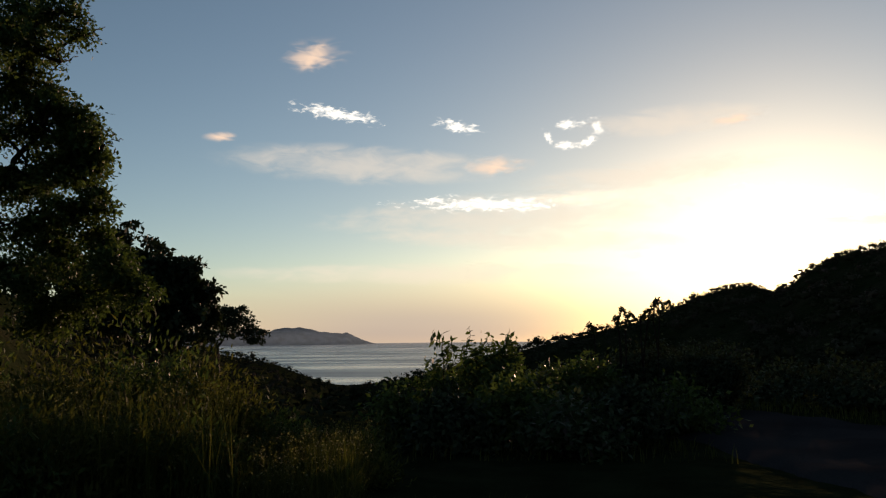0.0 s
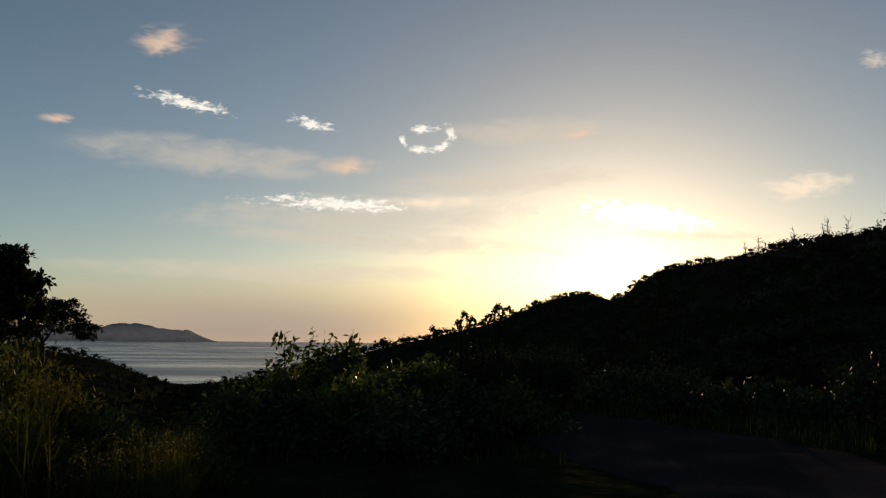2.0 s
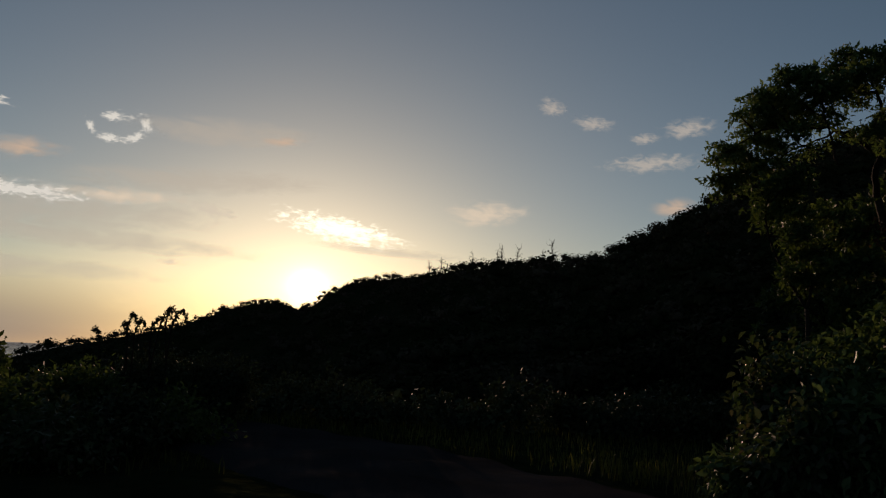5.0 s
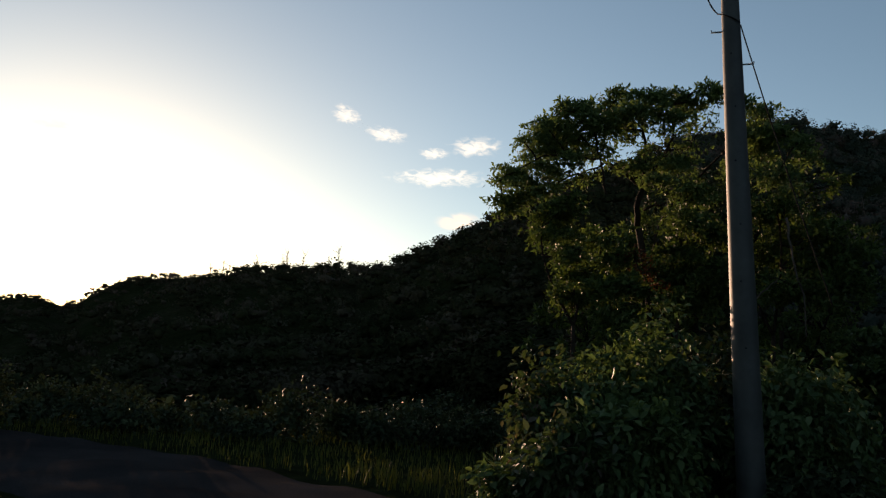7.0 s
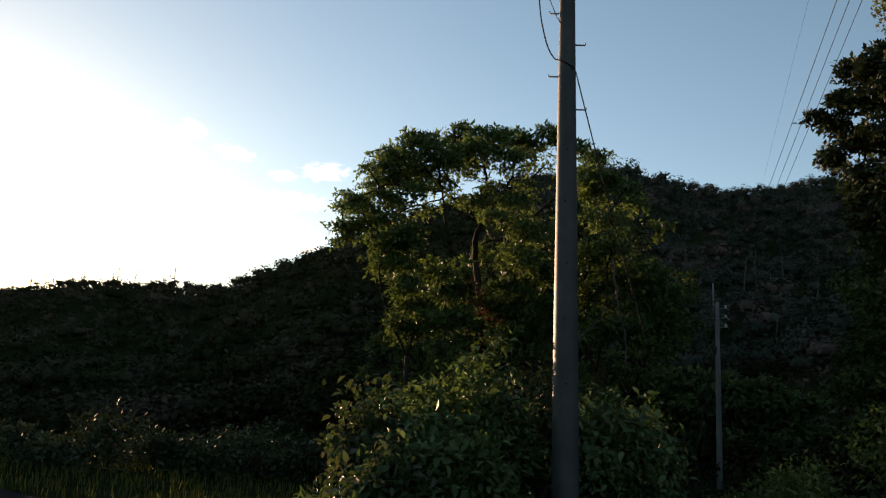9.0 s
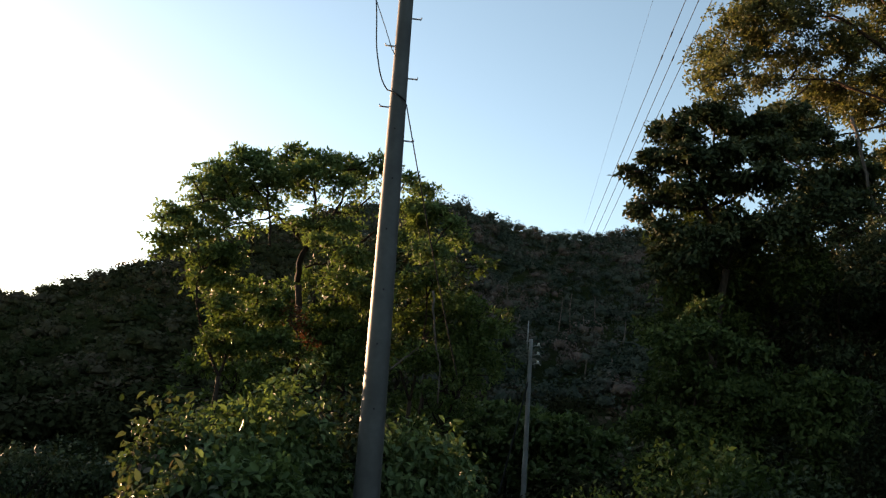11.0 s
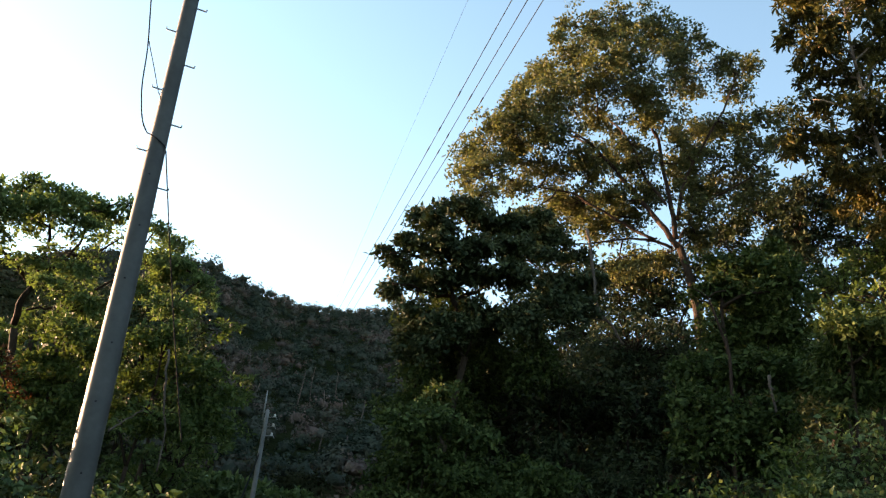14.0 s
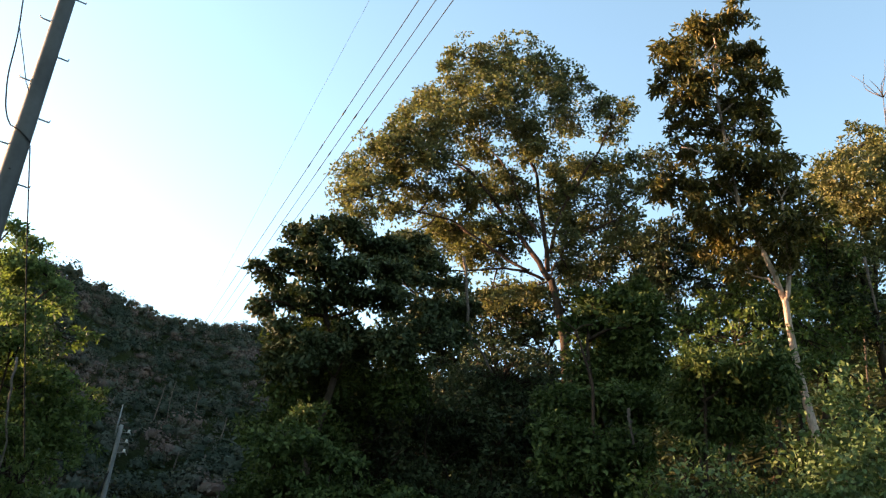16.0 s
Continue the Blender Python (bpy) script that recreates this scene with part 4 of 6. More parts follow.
GOLD_TOP = [(-95, 36.9, 1.4, 0.91), (-92.3, 36.5, 1, 0.72), (-97.8, 36.5, 1, 0.86), (-91.5, 34.9, 1, 0.78), (-99.2, 35.1, 0.8, 1), (-95.2, 34.8, 1.5, 0.84), (-92.8, 33, 1.5, 0.82), (-96.8, 32.8, 1.3, 0.74), (-99.9, 33.3, 0.65, 0.98), (-97.9, 31.2, 0.85, 0.6), (-93.6, 31, 1.1, 0.51), (-99.6, 29.8, 0.52, 0.63)]
GOLD_LEFT = [(-89, 33.7, 0.87, 0.74), (-89.9, 32, 1.2, 0.86), (-87.7, 30.6, 1.1, 0.93), (-87.5, 32.2, 0.56, 0.43), (-85.8, 29.6, 0.75, 0.84), (-84.4, 28.1, 0.82, 0.74), (-84.2, 26.3, 0.61, 0.69), (-85.7, 27.2, 0.82, 0.7), (-85.7, 25.2, 0.68, 0.48), (-87.5, 28.6, 0.83, 0.7), (-89.9, 29.8, 1.3, 0.71), (-85.1, 24.3, 0.68, 0.32)]
GOLD_RIGHT = [(-102.6, 34.4, 0.79, 0.75), (-104.3, 34.2, 0.53, 0.53), (-103.4, 32.8, 0.65, 0.52), (-102.1, 30.7, 0.85, 0.59), (-103.8, 30.4, 0.84, 0.84), (-101.6, 28.8, 0.71, 0.58), (-103.9, 28.6, 1, 0.83), (-106.4, 31.2, 0.51, 0.6), (-106.5, 29.8, 0.59, 0.5), (-102.3, 26.6, 0.9, 0.61), (-104.7, 26.8, 1, 0.69), (-100.9, 25.4, 0.68, 0.68)]
GOLD_LOW = [(-92.8, 28.1, 1.1, 0.5), (-90.1, 27.5, 1, 0.49), (-89.1, 24.1, 0.8, 0.48), (-92.5, 25, 1.2, 0.56), (-95.3, 26, 0.81, 0.57), (-94.3, 23.9, 0.99, 0.44), (-91.1, 23.5, 0.67, 0.44), (-88, 26.2, 0.69, 0.32), (-96, 29.4, 0.63, 0.42), (-100.9, 23.9, 0.8, 0.44), (-98.3, 21.8, 0.78, 0.43), (-95.9, 21.5, 0.78, 0.39)]
GOLD_BACK = [(-96.4, 28, 0.88, 0.58), (-99.8, 28.3, 0.8, 0.67), (-97.9, 26.3, 0.74, 0.61), (-96.3, 24.6, 0.86, 0.47), (-100.6, 30.2, 0.77, 0.63), (-94.4, 28.5, 0.98, 0.53), (-100.6, 26.9, 0.88, 0.61), (-91.5, 25.5, 1.1, 0.52)]
GOLD_LIMBS = [(0.108, 0.036, [(-99.9, 22.9), (-98.4, 24.6), (-96.7, 26.1), (-95, 27.8), (-93.5, 29.1), (-91.7, 29.7)]), (0.101, 0.03, [(-99.7, 23.4), (-99.2, 25.6), (-98.5, 28.2), (-98.1, 30), (-96.8, 31.2), (-95.4, 33.5)]), (0.072, 0.024, [(-99.8, 24.6), (-100.1, 27.2), (-101.5, 29.9), (-102.8, 31.8), (-103.5, 33.7)]), (0.0648, 0.021, [(-99.5, 22.8), (-98.1, 23.3), (-96.1, 23.3), (-93.7, 22.7), (-92.5, 22.6)]), (0.0576, 0.018, [(-98.3, 23.3), (-96.4, 24), (-94.6, 24.9), (-92.3, 26), (-90.2, 26.1), (-88, 26.4), (-86.3, 26.5)]), (0.0576, 0.018, [(-98.9, 25.6), (-97.2, 27.3), (-96.2, 29.5), (-94.5, 30.8), (-92.1, 32)]), (0.0396, 0.015, [(-100.2, 25), (-102.3, 26.2), (-104.2, 27.1), (-105.8, 28.6), (-106.9, 30)]), (0.0432, 0.018, [(-93.5, 29.1), (-91.1, 30.3), (-88.8, 30.8), (-86.8, 29.9)])]
# the trunk's shade is put into its colour: darker bark than the limbs
tree("golden_tree", "tall spreading tree with olive-gold leaves and red-brown limbs", spot(-102, 3, 29.5), spot(-100.0, 22.9, 29.5),
     masses(29.5, GOLD_TOP, 1.15) + masses(29.5, GOLD_LEFT, 1.15) + masses(30, GOLD_RIGHT, 0.95) + masses(30, GOLD_LOW, 1.5) + masses(31, GOLD_BACK, 1.3), M_LEAF_GOLD, M_BARK_RED, 88000, (0.15, 0.075), 22, 0.2, per=34, clump=0.2, shell=0.6, swell=1.12, tufts=1, limbs=GOLD_LIMBS, bough=0.04, stem=M_BARK)
SLENDER_TOP = [(-112, 39.7, 0.8, 0.33), (-109.4, 39.4, 0.66, 0.4), (-110.8, 38.5, 1.3, 0.48), (-107.3, 38.2, 0.65, 0.48), (-108.2, 37.2, 0.96, 0.47), (-112.4, 37.7, 0.9, 0.47), (-114.2, 37.3, 0.51, 0.47), (-107.1, 35.8, 0.46, 0.38), (-110, 36.1, 1.1, 0.46), (-113.3, 35.8, 1, 0.46), (-115, 35.8, 0.38, 0.38), (-109.2, 34.8, 0.83, 0.41)]
SLENDER_MID = [(-112, 34.5, 1, 0.45), (-114, 34.1, 0.78, 0.45), (-108.8, 33.3, 0.69, 0.45), (-111.3, 32.9, 1, 0.45), (-114.4, 32.6, 0.77, 0.52), (-109.3, 31.5, 0.9, 0.56), (-112.1, 31.1, 1.2, 0.56), (-114.4, 30.7, 0.89, 0.55), (-116, 30.6, 0.55, 0.36), (-108.5, 29.7, 0.86, 0.55), (-111.3, 29.4, 1.2, 0.55), (-114, 28.9, 1.2, 0.54)]
SLENDER_LOW = [(-116.2, 29.2, 0.78, 0.55), (-107.8, 28.6, 0.54, 0.35), (-110.2, 27.9, 0.96, 0.46), (-113.2, 27.2, 1.1, 0.61), (-115.9, 26.8, 0.95, 0.61), (-112.1, 25.8, 0.94, 0.53), (-114, 24.7, 0.94, 0.45), (-111.4, 26.9, 0.76, 0.46), (-117, 27.4, 0.77, 0.69), (-112.5, 24.1, 0.52, 0.26), (-116.1, 24.9, 0.66, 0.47)]
SLENDER_LIMBS = [(0.1, 0.035, [(-115.7, 22.2), (-115.3, 23.4), (-114.2, 25.5), (-113, 27.6), (-112.2, 30.5), (-111.5, 33.3), (-111, 36.5), (-110.8, 38.9)]), (0.09, 0.04, [(-115.8, 22.3), (-116, 24.1), (-115.9, 25.8), (-115.6, 28.6)]), (0.05, 0.02, [(-115.3, 23), (-114.7, 23.5), (-113.6, 23.9)]), (0.04, 0.02, [(-112.2, 30.5), (-110.1, 31.6), (-108.7, 31.9)]), (0.035, 0.015, [(-111.5, 34), (-113.3, 35.3), (-114.5, 35.9)]), (0.035, 0.015, [(-111.2, 35.8), (-109.1, 36.9), (-107.3, 37.6)])]
tree("slender_tree", "slender pale-trunked tree with drooping bronze-green leaves", spot(-118.4, 9, 27), spot(-115.7, 22.3, 27),
     masses(27, SLENDER_TOP, 1.1) + masses(27, SLENDER_MID) + masses(27, SLENDER_LOW), M_LEAF_BRONZE, M_BARK_PALE, 20000, (0.25, 0.085), 23, 0.135, per=18, clump=0.13, droop=0.55, shell=0.7, swell=1.0, tufts=1, limbs=SLENDER_LIMBS, bough=0.03, make=broad_leaves)
BANK = [(-119.2, 30.8, 0.95, 0.48), (-121.5, 31.6, 1.1, 0.59), (-119.8, 29.4, 1.3, 0.73), (-122, 29.6, 1.3, 0.94), (-118.7, 28.5, 1, 0.83), (-120.8, 27.3, 1.3, 0.92), (-117.9, 26.1, 1, 0.91), (-119.6, 25, 1.3, 0.9), (-121.7, 24.9, 1, 0.9), (-118, 30.1, 0.52, 0.31), (-118.8, 23, 1.2, 0.84), (-120.9, 22.3, 1.2, 0.88), (-122.8, 27.9, 1.3, 1), (-123.4, 30.8, 1.3, 0.79), (-119, 20.3, 1.2, 0.87)]
MID_GREEN = [(-103.2, 21.8, 0.67, 0.38), (-105.9, 21.9, 0.68, 0.38), (-102.5, 20.2, 0.53, 0.37), (-104.5, 19.6, 0.8, 0.48), (-107.1, 20.5, 0.67, 0.48), (-103.1, 17.6, 0.59, 0.47), (-105.8, 17.5, 0.66, 0.47), (-107.3, 18, 0.53, 0.47), (-101.8, 15.3, 0.57, 0.42), (-104, 15.2, 0.65, 0.47), (-106.6, 15.1, 0.65, 0.47), (-101.3, 13.1, 0.51, 0.36), (-103.5, 12.7, 0.64, 0.46), (-106.1, 12.6, 0.64, 0.46), (-102.2, 10.8, 0.64, 0.46), (-105.1, 10.4, 0.76, 0.46)]
OLIVE = [(-110.3, 18.2, 0.45, 0.28), (-112.6, 17.9, 0.5, 0.23), (-114.3, 18.6, 0.4, 0.2), (-109.8, 16, 0.42, 0.27), (-111.6, 16.5, 0.56, 0.27), (-114, 16.6, 0.56, 0.27), (-110.5, 14.7, 0.49, 0.27), (-113, 14.9, 0.5, 0.27), (-110.2, 13.2, 0.22, 0.17), (-115.6, 16.7, 0.3, 0.27), (-115.3, 18.4, 0.25, 0.2)]
tree("bank_tree", "leafy tree crowning the steep bank in evening sun", spot(-122, 18, 36), spot(-121, 22, 36),
     masses(36, BANK), M_LEAF_GOLD, M_BARK, 26000, (0.19, 0.09), 24, 0.2, group="bank trees", tufts=1)
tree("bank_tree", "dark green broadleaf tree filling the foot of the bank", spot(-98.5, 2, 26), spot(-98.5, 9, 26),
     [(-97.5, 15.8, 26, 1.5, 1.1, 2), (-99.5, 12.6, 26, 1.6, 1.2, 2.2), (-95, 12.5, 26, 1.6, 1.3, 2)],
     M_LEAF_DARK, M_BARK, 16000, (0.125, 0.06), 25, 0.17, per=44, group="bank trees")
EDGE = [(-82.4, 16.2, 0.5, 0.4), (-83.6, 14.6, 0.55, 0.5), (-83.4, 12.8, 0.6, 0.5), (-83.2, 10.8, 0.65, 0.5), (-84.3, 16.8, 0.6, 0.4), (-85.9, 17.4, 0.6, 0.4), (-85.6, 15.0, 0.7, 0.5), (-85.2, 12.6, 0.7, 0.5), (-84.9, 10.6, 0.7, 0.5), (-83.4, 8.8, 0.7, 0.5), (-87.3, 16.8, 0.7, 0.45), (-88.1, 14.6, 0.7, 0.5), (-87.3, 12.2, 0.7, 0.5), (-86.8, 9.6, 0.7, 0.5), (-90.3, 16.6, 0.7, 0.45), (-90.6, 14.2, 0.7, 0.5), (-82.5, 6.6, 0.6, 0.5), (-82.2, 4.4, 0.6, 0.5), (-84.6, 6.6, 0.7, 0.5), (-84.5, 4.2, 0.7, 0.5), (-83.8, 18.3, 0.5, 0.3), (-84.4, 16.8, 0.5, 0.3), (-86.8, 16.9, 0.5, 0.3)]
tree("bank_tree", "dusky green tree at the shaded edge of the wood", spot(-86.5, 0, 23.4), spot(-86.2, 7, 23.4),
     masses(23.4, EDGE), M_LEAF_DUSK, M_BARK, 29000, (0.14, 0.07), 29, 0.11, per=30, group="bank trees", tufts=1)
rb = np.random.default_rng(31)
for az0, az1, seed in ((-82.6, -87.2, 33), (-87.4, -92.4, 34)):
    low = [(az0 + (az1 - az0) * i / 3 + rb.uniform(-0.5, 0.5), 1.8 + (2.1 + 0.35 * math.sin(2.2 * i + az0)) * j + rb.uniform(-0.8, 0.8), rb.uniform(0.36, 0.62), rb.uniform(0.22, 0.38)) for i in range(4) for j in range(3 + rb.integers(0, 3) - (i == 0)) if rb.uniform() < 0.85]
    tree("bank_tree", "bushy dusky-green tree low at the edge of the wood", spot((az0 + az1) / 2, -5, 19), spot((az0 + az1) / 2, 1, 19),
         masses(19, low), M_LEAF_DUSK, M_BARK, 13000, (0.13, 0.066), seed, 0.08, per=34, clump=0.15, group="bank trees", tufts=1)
# added filler for the wood's black inside, its shade put into the leaf colour
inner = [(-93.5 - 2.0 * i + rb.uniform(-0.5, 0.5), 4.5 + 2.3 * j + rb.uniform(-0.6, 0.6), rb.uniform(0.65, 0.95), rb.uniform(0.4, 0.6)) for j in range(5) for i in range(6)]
tree("bank_tree", "filler tree inside the wood with leaves darkened for shade", spot(-99, -1, 24), spot(-98.5, 4, 24),
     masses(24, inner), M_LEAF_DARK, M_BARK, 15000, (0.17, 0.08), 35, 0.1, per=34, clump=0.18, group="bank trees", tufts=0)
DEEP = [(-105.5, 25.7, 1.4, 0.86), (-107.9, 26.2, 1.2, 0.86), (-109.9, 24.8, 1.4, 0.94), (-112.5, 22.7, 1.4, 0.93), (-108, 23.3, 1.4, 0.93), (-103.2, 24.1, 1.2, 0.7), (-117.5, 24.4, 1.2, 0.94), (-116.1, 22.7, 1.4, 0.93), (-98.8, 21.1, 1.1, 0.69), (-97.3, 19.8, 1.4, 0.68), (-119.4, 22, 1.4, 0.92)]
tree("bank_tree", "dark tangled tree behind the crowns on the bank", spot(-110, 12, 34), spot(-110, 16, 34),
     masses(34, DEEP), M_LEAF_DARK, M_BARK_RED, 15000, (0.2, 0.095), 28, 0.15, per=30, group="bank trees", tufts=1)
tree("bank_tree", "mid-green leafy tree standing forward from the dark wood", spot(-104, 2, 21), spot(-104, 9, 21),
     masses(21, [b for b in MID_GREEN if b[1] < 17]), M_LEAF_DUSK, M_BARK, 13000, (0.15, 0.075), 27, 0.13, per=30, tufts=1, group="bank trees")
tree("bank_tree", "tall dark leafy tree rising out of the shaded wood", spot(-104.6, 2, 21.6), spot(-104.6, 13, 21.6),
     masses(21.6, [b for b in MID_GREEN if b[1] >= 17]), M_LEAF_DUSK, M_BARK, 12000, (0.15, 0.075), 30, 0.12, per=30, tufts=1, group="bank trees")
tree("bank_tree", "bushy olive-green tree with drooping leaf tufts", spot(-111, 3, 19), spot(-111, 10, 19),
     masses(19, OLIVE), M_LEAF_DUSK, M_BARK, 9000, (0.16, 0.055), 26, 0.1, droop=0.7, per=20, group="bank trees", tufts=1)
# fillers; the leading rows near az -86 are added to block the low sun
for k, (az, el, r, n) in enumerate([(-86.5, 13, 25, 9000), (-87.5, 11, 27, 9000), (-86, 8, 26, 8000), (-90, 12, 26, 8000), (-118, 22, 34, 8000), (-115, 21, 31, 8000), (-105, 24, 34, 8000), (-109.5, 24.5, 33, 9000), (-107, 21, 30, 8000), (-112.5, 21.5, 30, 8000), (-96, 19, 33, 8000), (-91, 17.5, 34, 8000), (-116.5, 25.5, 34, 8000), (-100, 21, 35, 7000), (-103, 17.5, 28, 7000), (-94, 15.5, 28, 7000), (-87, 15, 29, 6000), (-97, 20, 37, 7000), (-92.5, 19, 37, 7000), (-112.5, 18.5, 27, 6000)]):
    tree("bank_tree", "broadleaf tree added to fill and shade the inside of the wood", spot(az, el - 9, r), spot(az, el - 4, r),
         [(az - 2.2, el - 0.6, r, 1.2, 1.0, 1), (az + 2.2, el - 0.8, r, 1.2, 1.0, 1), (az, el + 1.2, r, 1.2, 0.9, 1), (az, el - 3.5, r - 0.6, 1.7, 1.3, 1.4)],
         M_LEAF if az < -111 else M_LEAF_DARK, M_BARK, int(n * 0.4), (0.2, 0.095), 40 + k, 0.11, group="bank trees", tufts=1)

# roadside shrubs
rs = np.random.default_rng(77)
G = "big-leaved green roadside shrub"
for k, (az, r, wide, el_top, mat, n, label) in enumerate([
        (-53.2, 10.6, 0.55, 2.2, M_LEAF_RUST, 4600, "green shrub with rust-coloured new leaves"), (-55.4, 10.8, 0.75, 2.6, M_LEAF_BRIGHT, 5200, G), (-57.4, 11.2, 0.85, 4.0, M_LEAF_LIME, 5400, G), (-60.2, 11.8, 0.9, 6.0, M_LEAF_BRIGHT, 5600, G),
        (-53.8, 9.4, 0.5, -1.6, M_LEAF_RUST, 2800, "green shrub with rust-coloured new leaves"), (-56.2, 9.6, 0.65, -0.4, M_LEAF_BRIGHT, 4000, G), (-58.6, 9.8, 0.6, 0.4, M_LEAF_LIME, 4000, G), (-50.6, 9.8, 0.32, -4.2, M_LEAF_BRIGHT, 900, "low bright-leaved weed bush"),
        (-63.4, 12.6, 1.0, 5.2, M_LEAF_DARK, 3000, G), (-67.6, 12.0, 0.8, 3.6, M_LEAF_BRIGHT, 4600, G), (-70.0, 13.4, 0.6, 3.0, M_LEAF_BRIGHT, 3600, G),
        (-66.5, 12.4, 1.0, 0.6, M_LEAF_DARK, 2400, G), (-69.4, 10.8, 0.6, -3.5, M_LEAF_DARK, 2400, G), (-79.0, 11.0, 0.9, -3.0, M_LEAF, 2000, G)]):
    x, y = at_bearing(az, r)
    shrub(label, x, y, wide, 0.88 * (1.6 + r * math.tan(radians(el_top)) - float(ground_z(x, y))), mat, int(n * 0.95), (0.12, 0.068), 100 + k, "shrubs by the pole", clump=0.11, per=15, droop=0.6, lumps=7, make=broad_leaves)
# dark-leaved rows fill the recess of the wood, its shade put into their colour
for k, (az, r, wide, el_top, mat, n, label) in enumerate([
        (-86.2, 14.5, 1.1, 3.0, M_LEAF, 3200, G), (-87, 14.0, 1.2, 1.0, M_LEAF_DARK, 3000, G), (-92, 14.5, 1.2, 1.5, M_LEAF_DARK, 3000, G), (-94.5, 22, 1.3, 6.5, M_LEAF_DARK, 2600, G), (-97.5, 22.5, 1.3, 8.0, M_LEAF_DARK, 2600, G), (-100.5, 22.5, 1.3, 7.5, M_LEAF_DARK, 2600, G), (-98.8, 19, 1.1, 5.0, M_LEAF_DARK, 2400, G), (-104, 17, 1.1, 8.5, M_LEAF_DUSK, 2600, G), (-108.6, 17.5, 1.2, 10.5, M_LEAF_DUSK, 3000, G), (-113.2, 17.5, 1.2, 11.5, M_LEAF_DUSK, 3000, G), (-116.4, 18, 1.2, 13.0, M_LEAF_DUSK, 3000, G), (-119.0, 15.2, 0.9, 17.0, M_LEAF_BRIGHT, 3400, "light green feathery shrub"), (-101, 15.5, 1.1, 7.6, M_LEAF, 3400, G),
        (-106.5, 15, 1.2, 10.5, M_LEAF, 3600, G), (-111, 15, 1.3, 11.5, M_LEAF_BRIGHT, 3600, "light green feathery shrub"), (-116.6, 15.5, 1.2, 13.2, M_LEAF_BRIGHT, 3800, "light green feathery shrub"),
        (-120.6, 16, 1.5, 17.0, M_LEAF_BRIGHT, 4200, "light green feathery shrub"), (-123.5, 16, 1.5, 18.5, M_LEAF_BRIGHT, 4200, "light green feathery shrub")]):
    x, y = at_bearing(az, r)
    shrub(label, x, y, wide, 1.6 + r * math.tan(radians(el_top)) - float(ground_z(x, y)), mat, int(n * 1.35), (0.115, 0.058), 140 + k, "shrubs under the bank", clump=0.16, per=46)
# shrubs between the verge and the valley
for k, (az, r, wide, el_top, mat, n) in enumerate([
        (0.4, 15.5, 0.7, -1.7, M_LEAF, 1800), (-2.6, 15, 0.75, -1.1, M_LEAF, 2200), (-5.6, 16.5, 0.8, -1.9, M_LEAF_RUST, 1900), (-8.6, 16, 0.9, -1.6, M_LEAF, 2200), (-12.0, 17.5, 1.0, -1.8, M_LEAF_DARK, 2400), (-15.6, 18, 1.1, -1.4, M_LEAF_DARK, 2600),
        (3.6, 13, 0.6, -3.6, M_LEAF, 1500), (0.6, 12, 0.8, -3.8, M_LEAF_DARK, 2000), (-3.4, 12.5, 0.9, -3.0, M_LEAF, 2200), (-7.4, 11.6, 0.9, -4.0, M_LEAF_RUST, 2000), (-11, 12.6, 0.9, -3.2, M_LEAF_DARK, 2200), (-14.4, 14, 0.9, -3.4, M_LEAF, 2000)]):
    x, y = at_bearing(az, r)
    shrub("dark green wild shrub above the valley", x, y, wide, 1.6 + r * math.tan(radians(el_top)) - float(ground_z(x, y)), mat, int(n * 1.05), (0.105, 0.051), 180 + k, "shrubs above the valley", clump=0.13, per=26)
for k in range(15):
    az = -17 - 2.2 * k + rs.uniform(-0.9, 0.9)
    r = 20.0 + 3.5 * rs.uniform() - 0.22 * k
    x, y = at_bearing(az, r)
    shrub("low green scrub along the far road edge", x, y, rs.uniform(0.6, 1.2), rs.uniform(0.35, 1.25), M_LEAF_DARK, 1100, (0.12, 0.06), 220 + k, "scrub along the road", lumps=5, per=16)


def sprig(az, el0, el1, r, bend, seed):
    """A thin upright shoot with paired leaves, standing out of the scrub."""
    rng = np.random.default_rng(seed)
    a, b = np.array(spot(az, el0, r)), np.array(spot(az + bend, el1, r))
    a[2] = float(ground_z(a[0], a[1])) - 0.05
    t = base("sapling", a, "thin leafy shoot standing above the scrub", "sapling", "leafy shoots")
    q = bent(a, b, rng, 0.03, 0.0, 12)
    part("stem", tidy(tube(q - a, np.linspace(0.014, 0.004, 12), 5)), M_BARK, t)
    ways = [q]
    for k in (5, 7, 8, 9, 10):
        d = rng.normal(0, 1, 3) * [1, 1, 0.3] + [0, 0, 0.8]
        w = bent(q[k], q[k] + d / np.linalg.norm(d) * rng.uniform(0.22, 0.42), rng, 0.08, 0.06, 7)
        part("twig", tidy(tube(w - a, np.linspace(0.006, 0.003, 7), 5)), M_BARK, t)
        ways.append(w)
    at, out = [], []
    for w in ways:
        m = w if len(w) == 7 else w[6:]
        g = np.gradient(m, axis=0)
        s = np.cross(g, rng.normal(0, 1, 3))
        s /= np.linalg.norm(s, axis=1)[:, None] + 1e-9
        at += [m, m]
        out += [s * 2, -s * 2]
    v, f = leaf_quads(np.concatenate(at) - a, np.concatenate(out), 0.18, 0.065, rng, 0.1, 0.25)
    part("foliage", (v, f), M_LEAF, t, smooth=False)


for k, row in enumerate([(0.6, -4, 0.15, 15, 0.35, 1), (0.0, -4, -0.3, 15, -0.7, 2), (-3.0, -4, 0.1, 15, -0.3, 3), (-3.4, -4, -0.2, 15, -0.6, 4), (-1.6, -4, -0.7, 15, 0.2, 5)]):
    sprig(*row[:5], 300 + k)


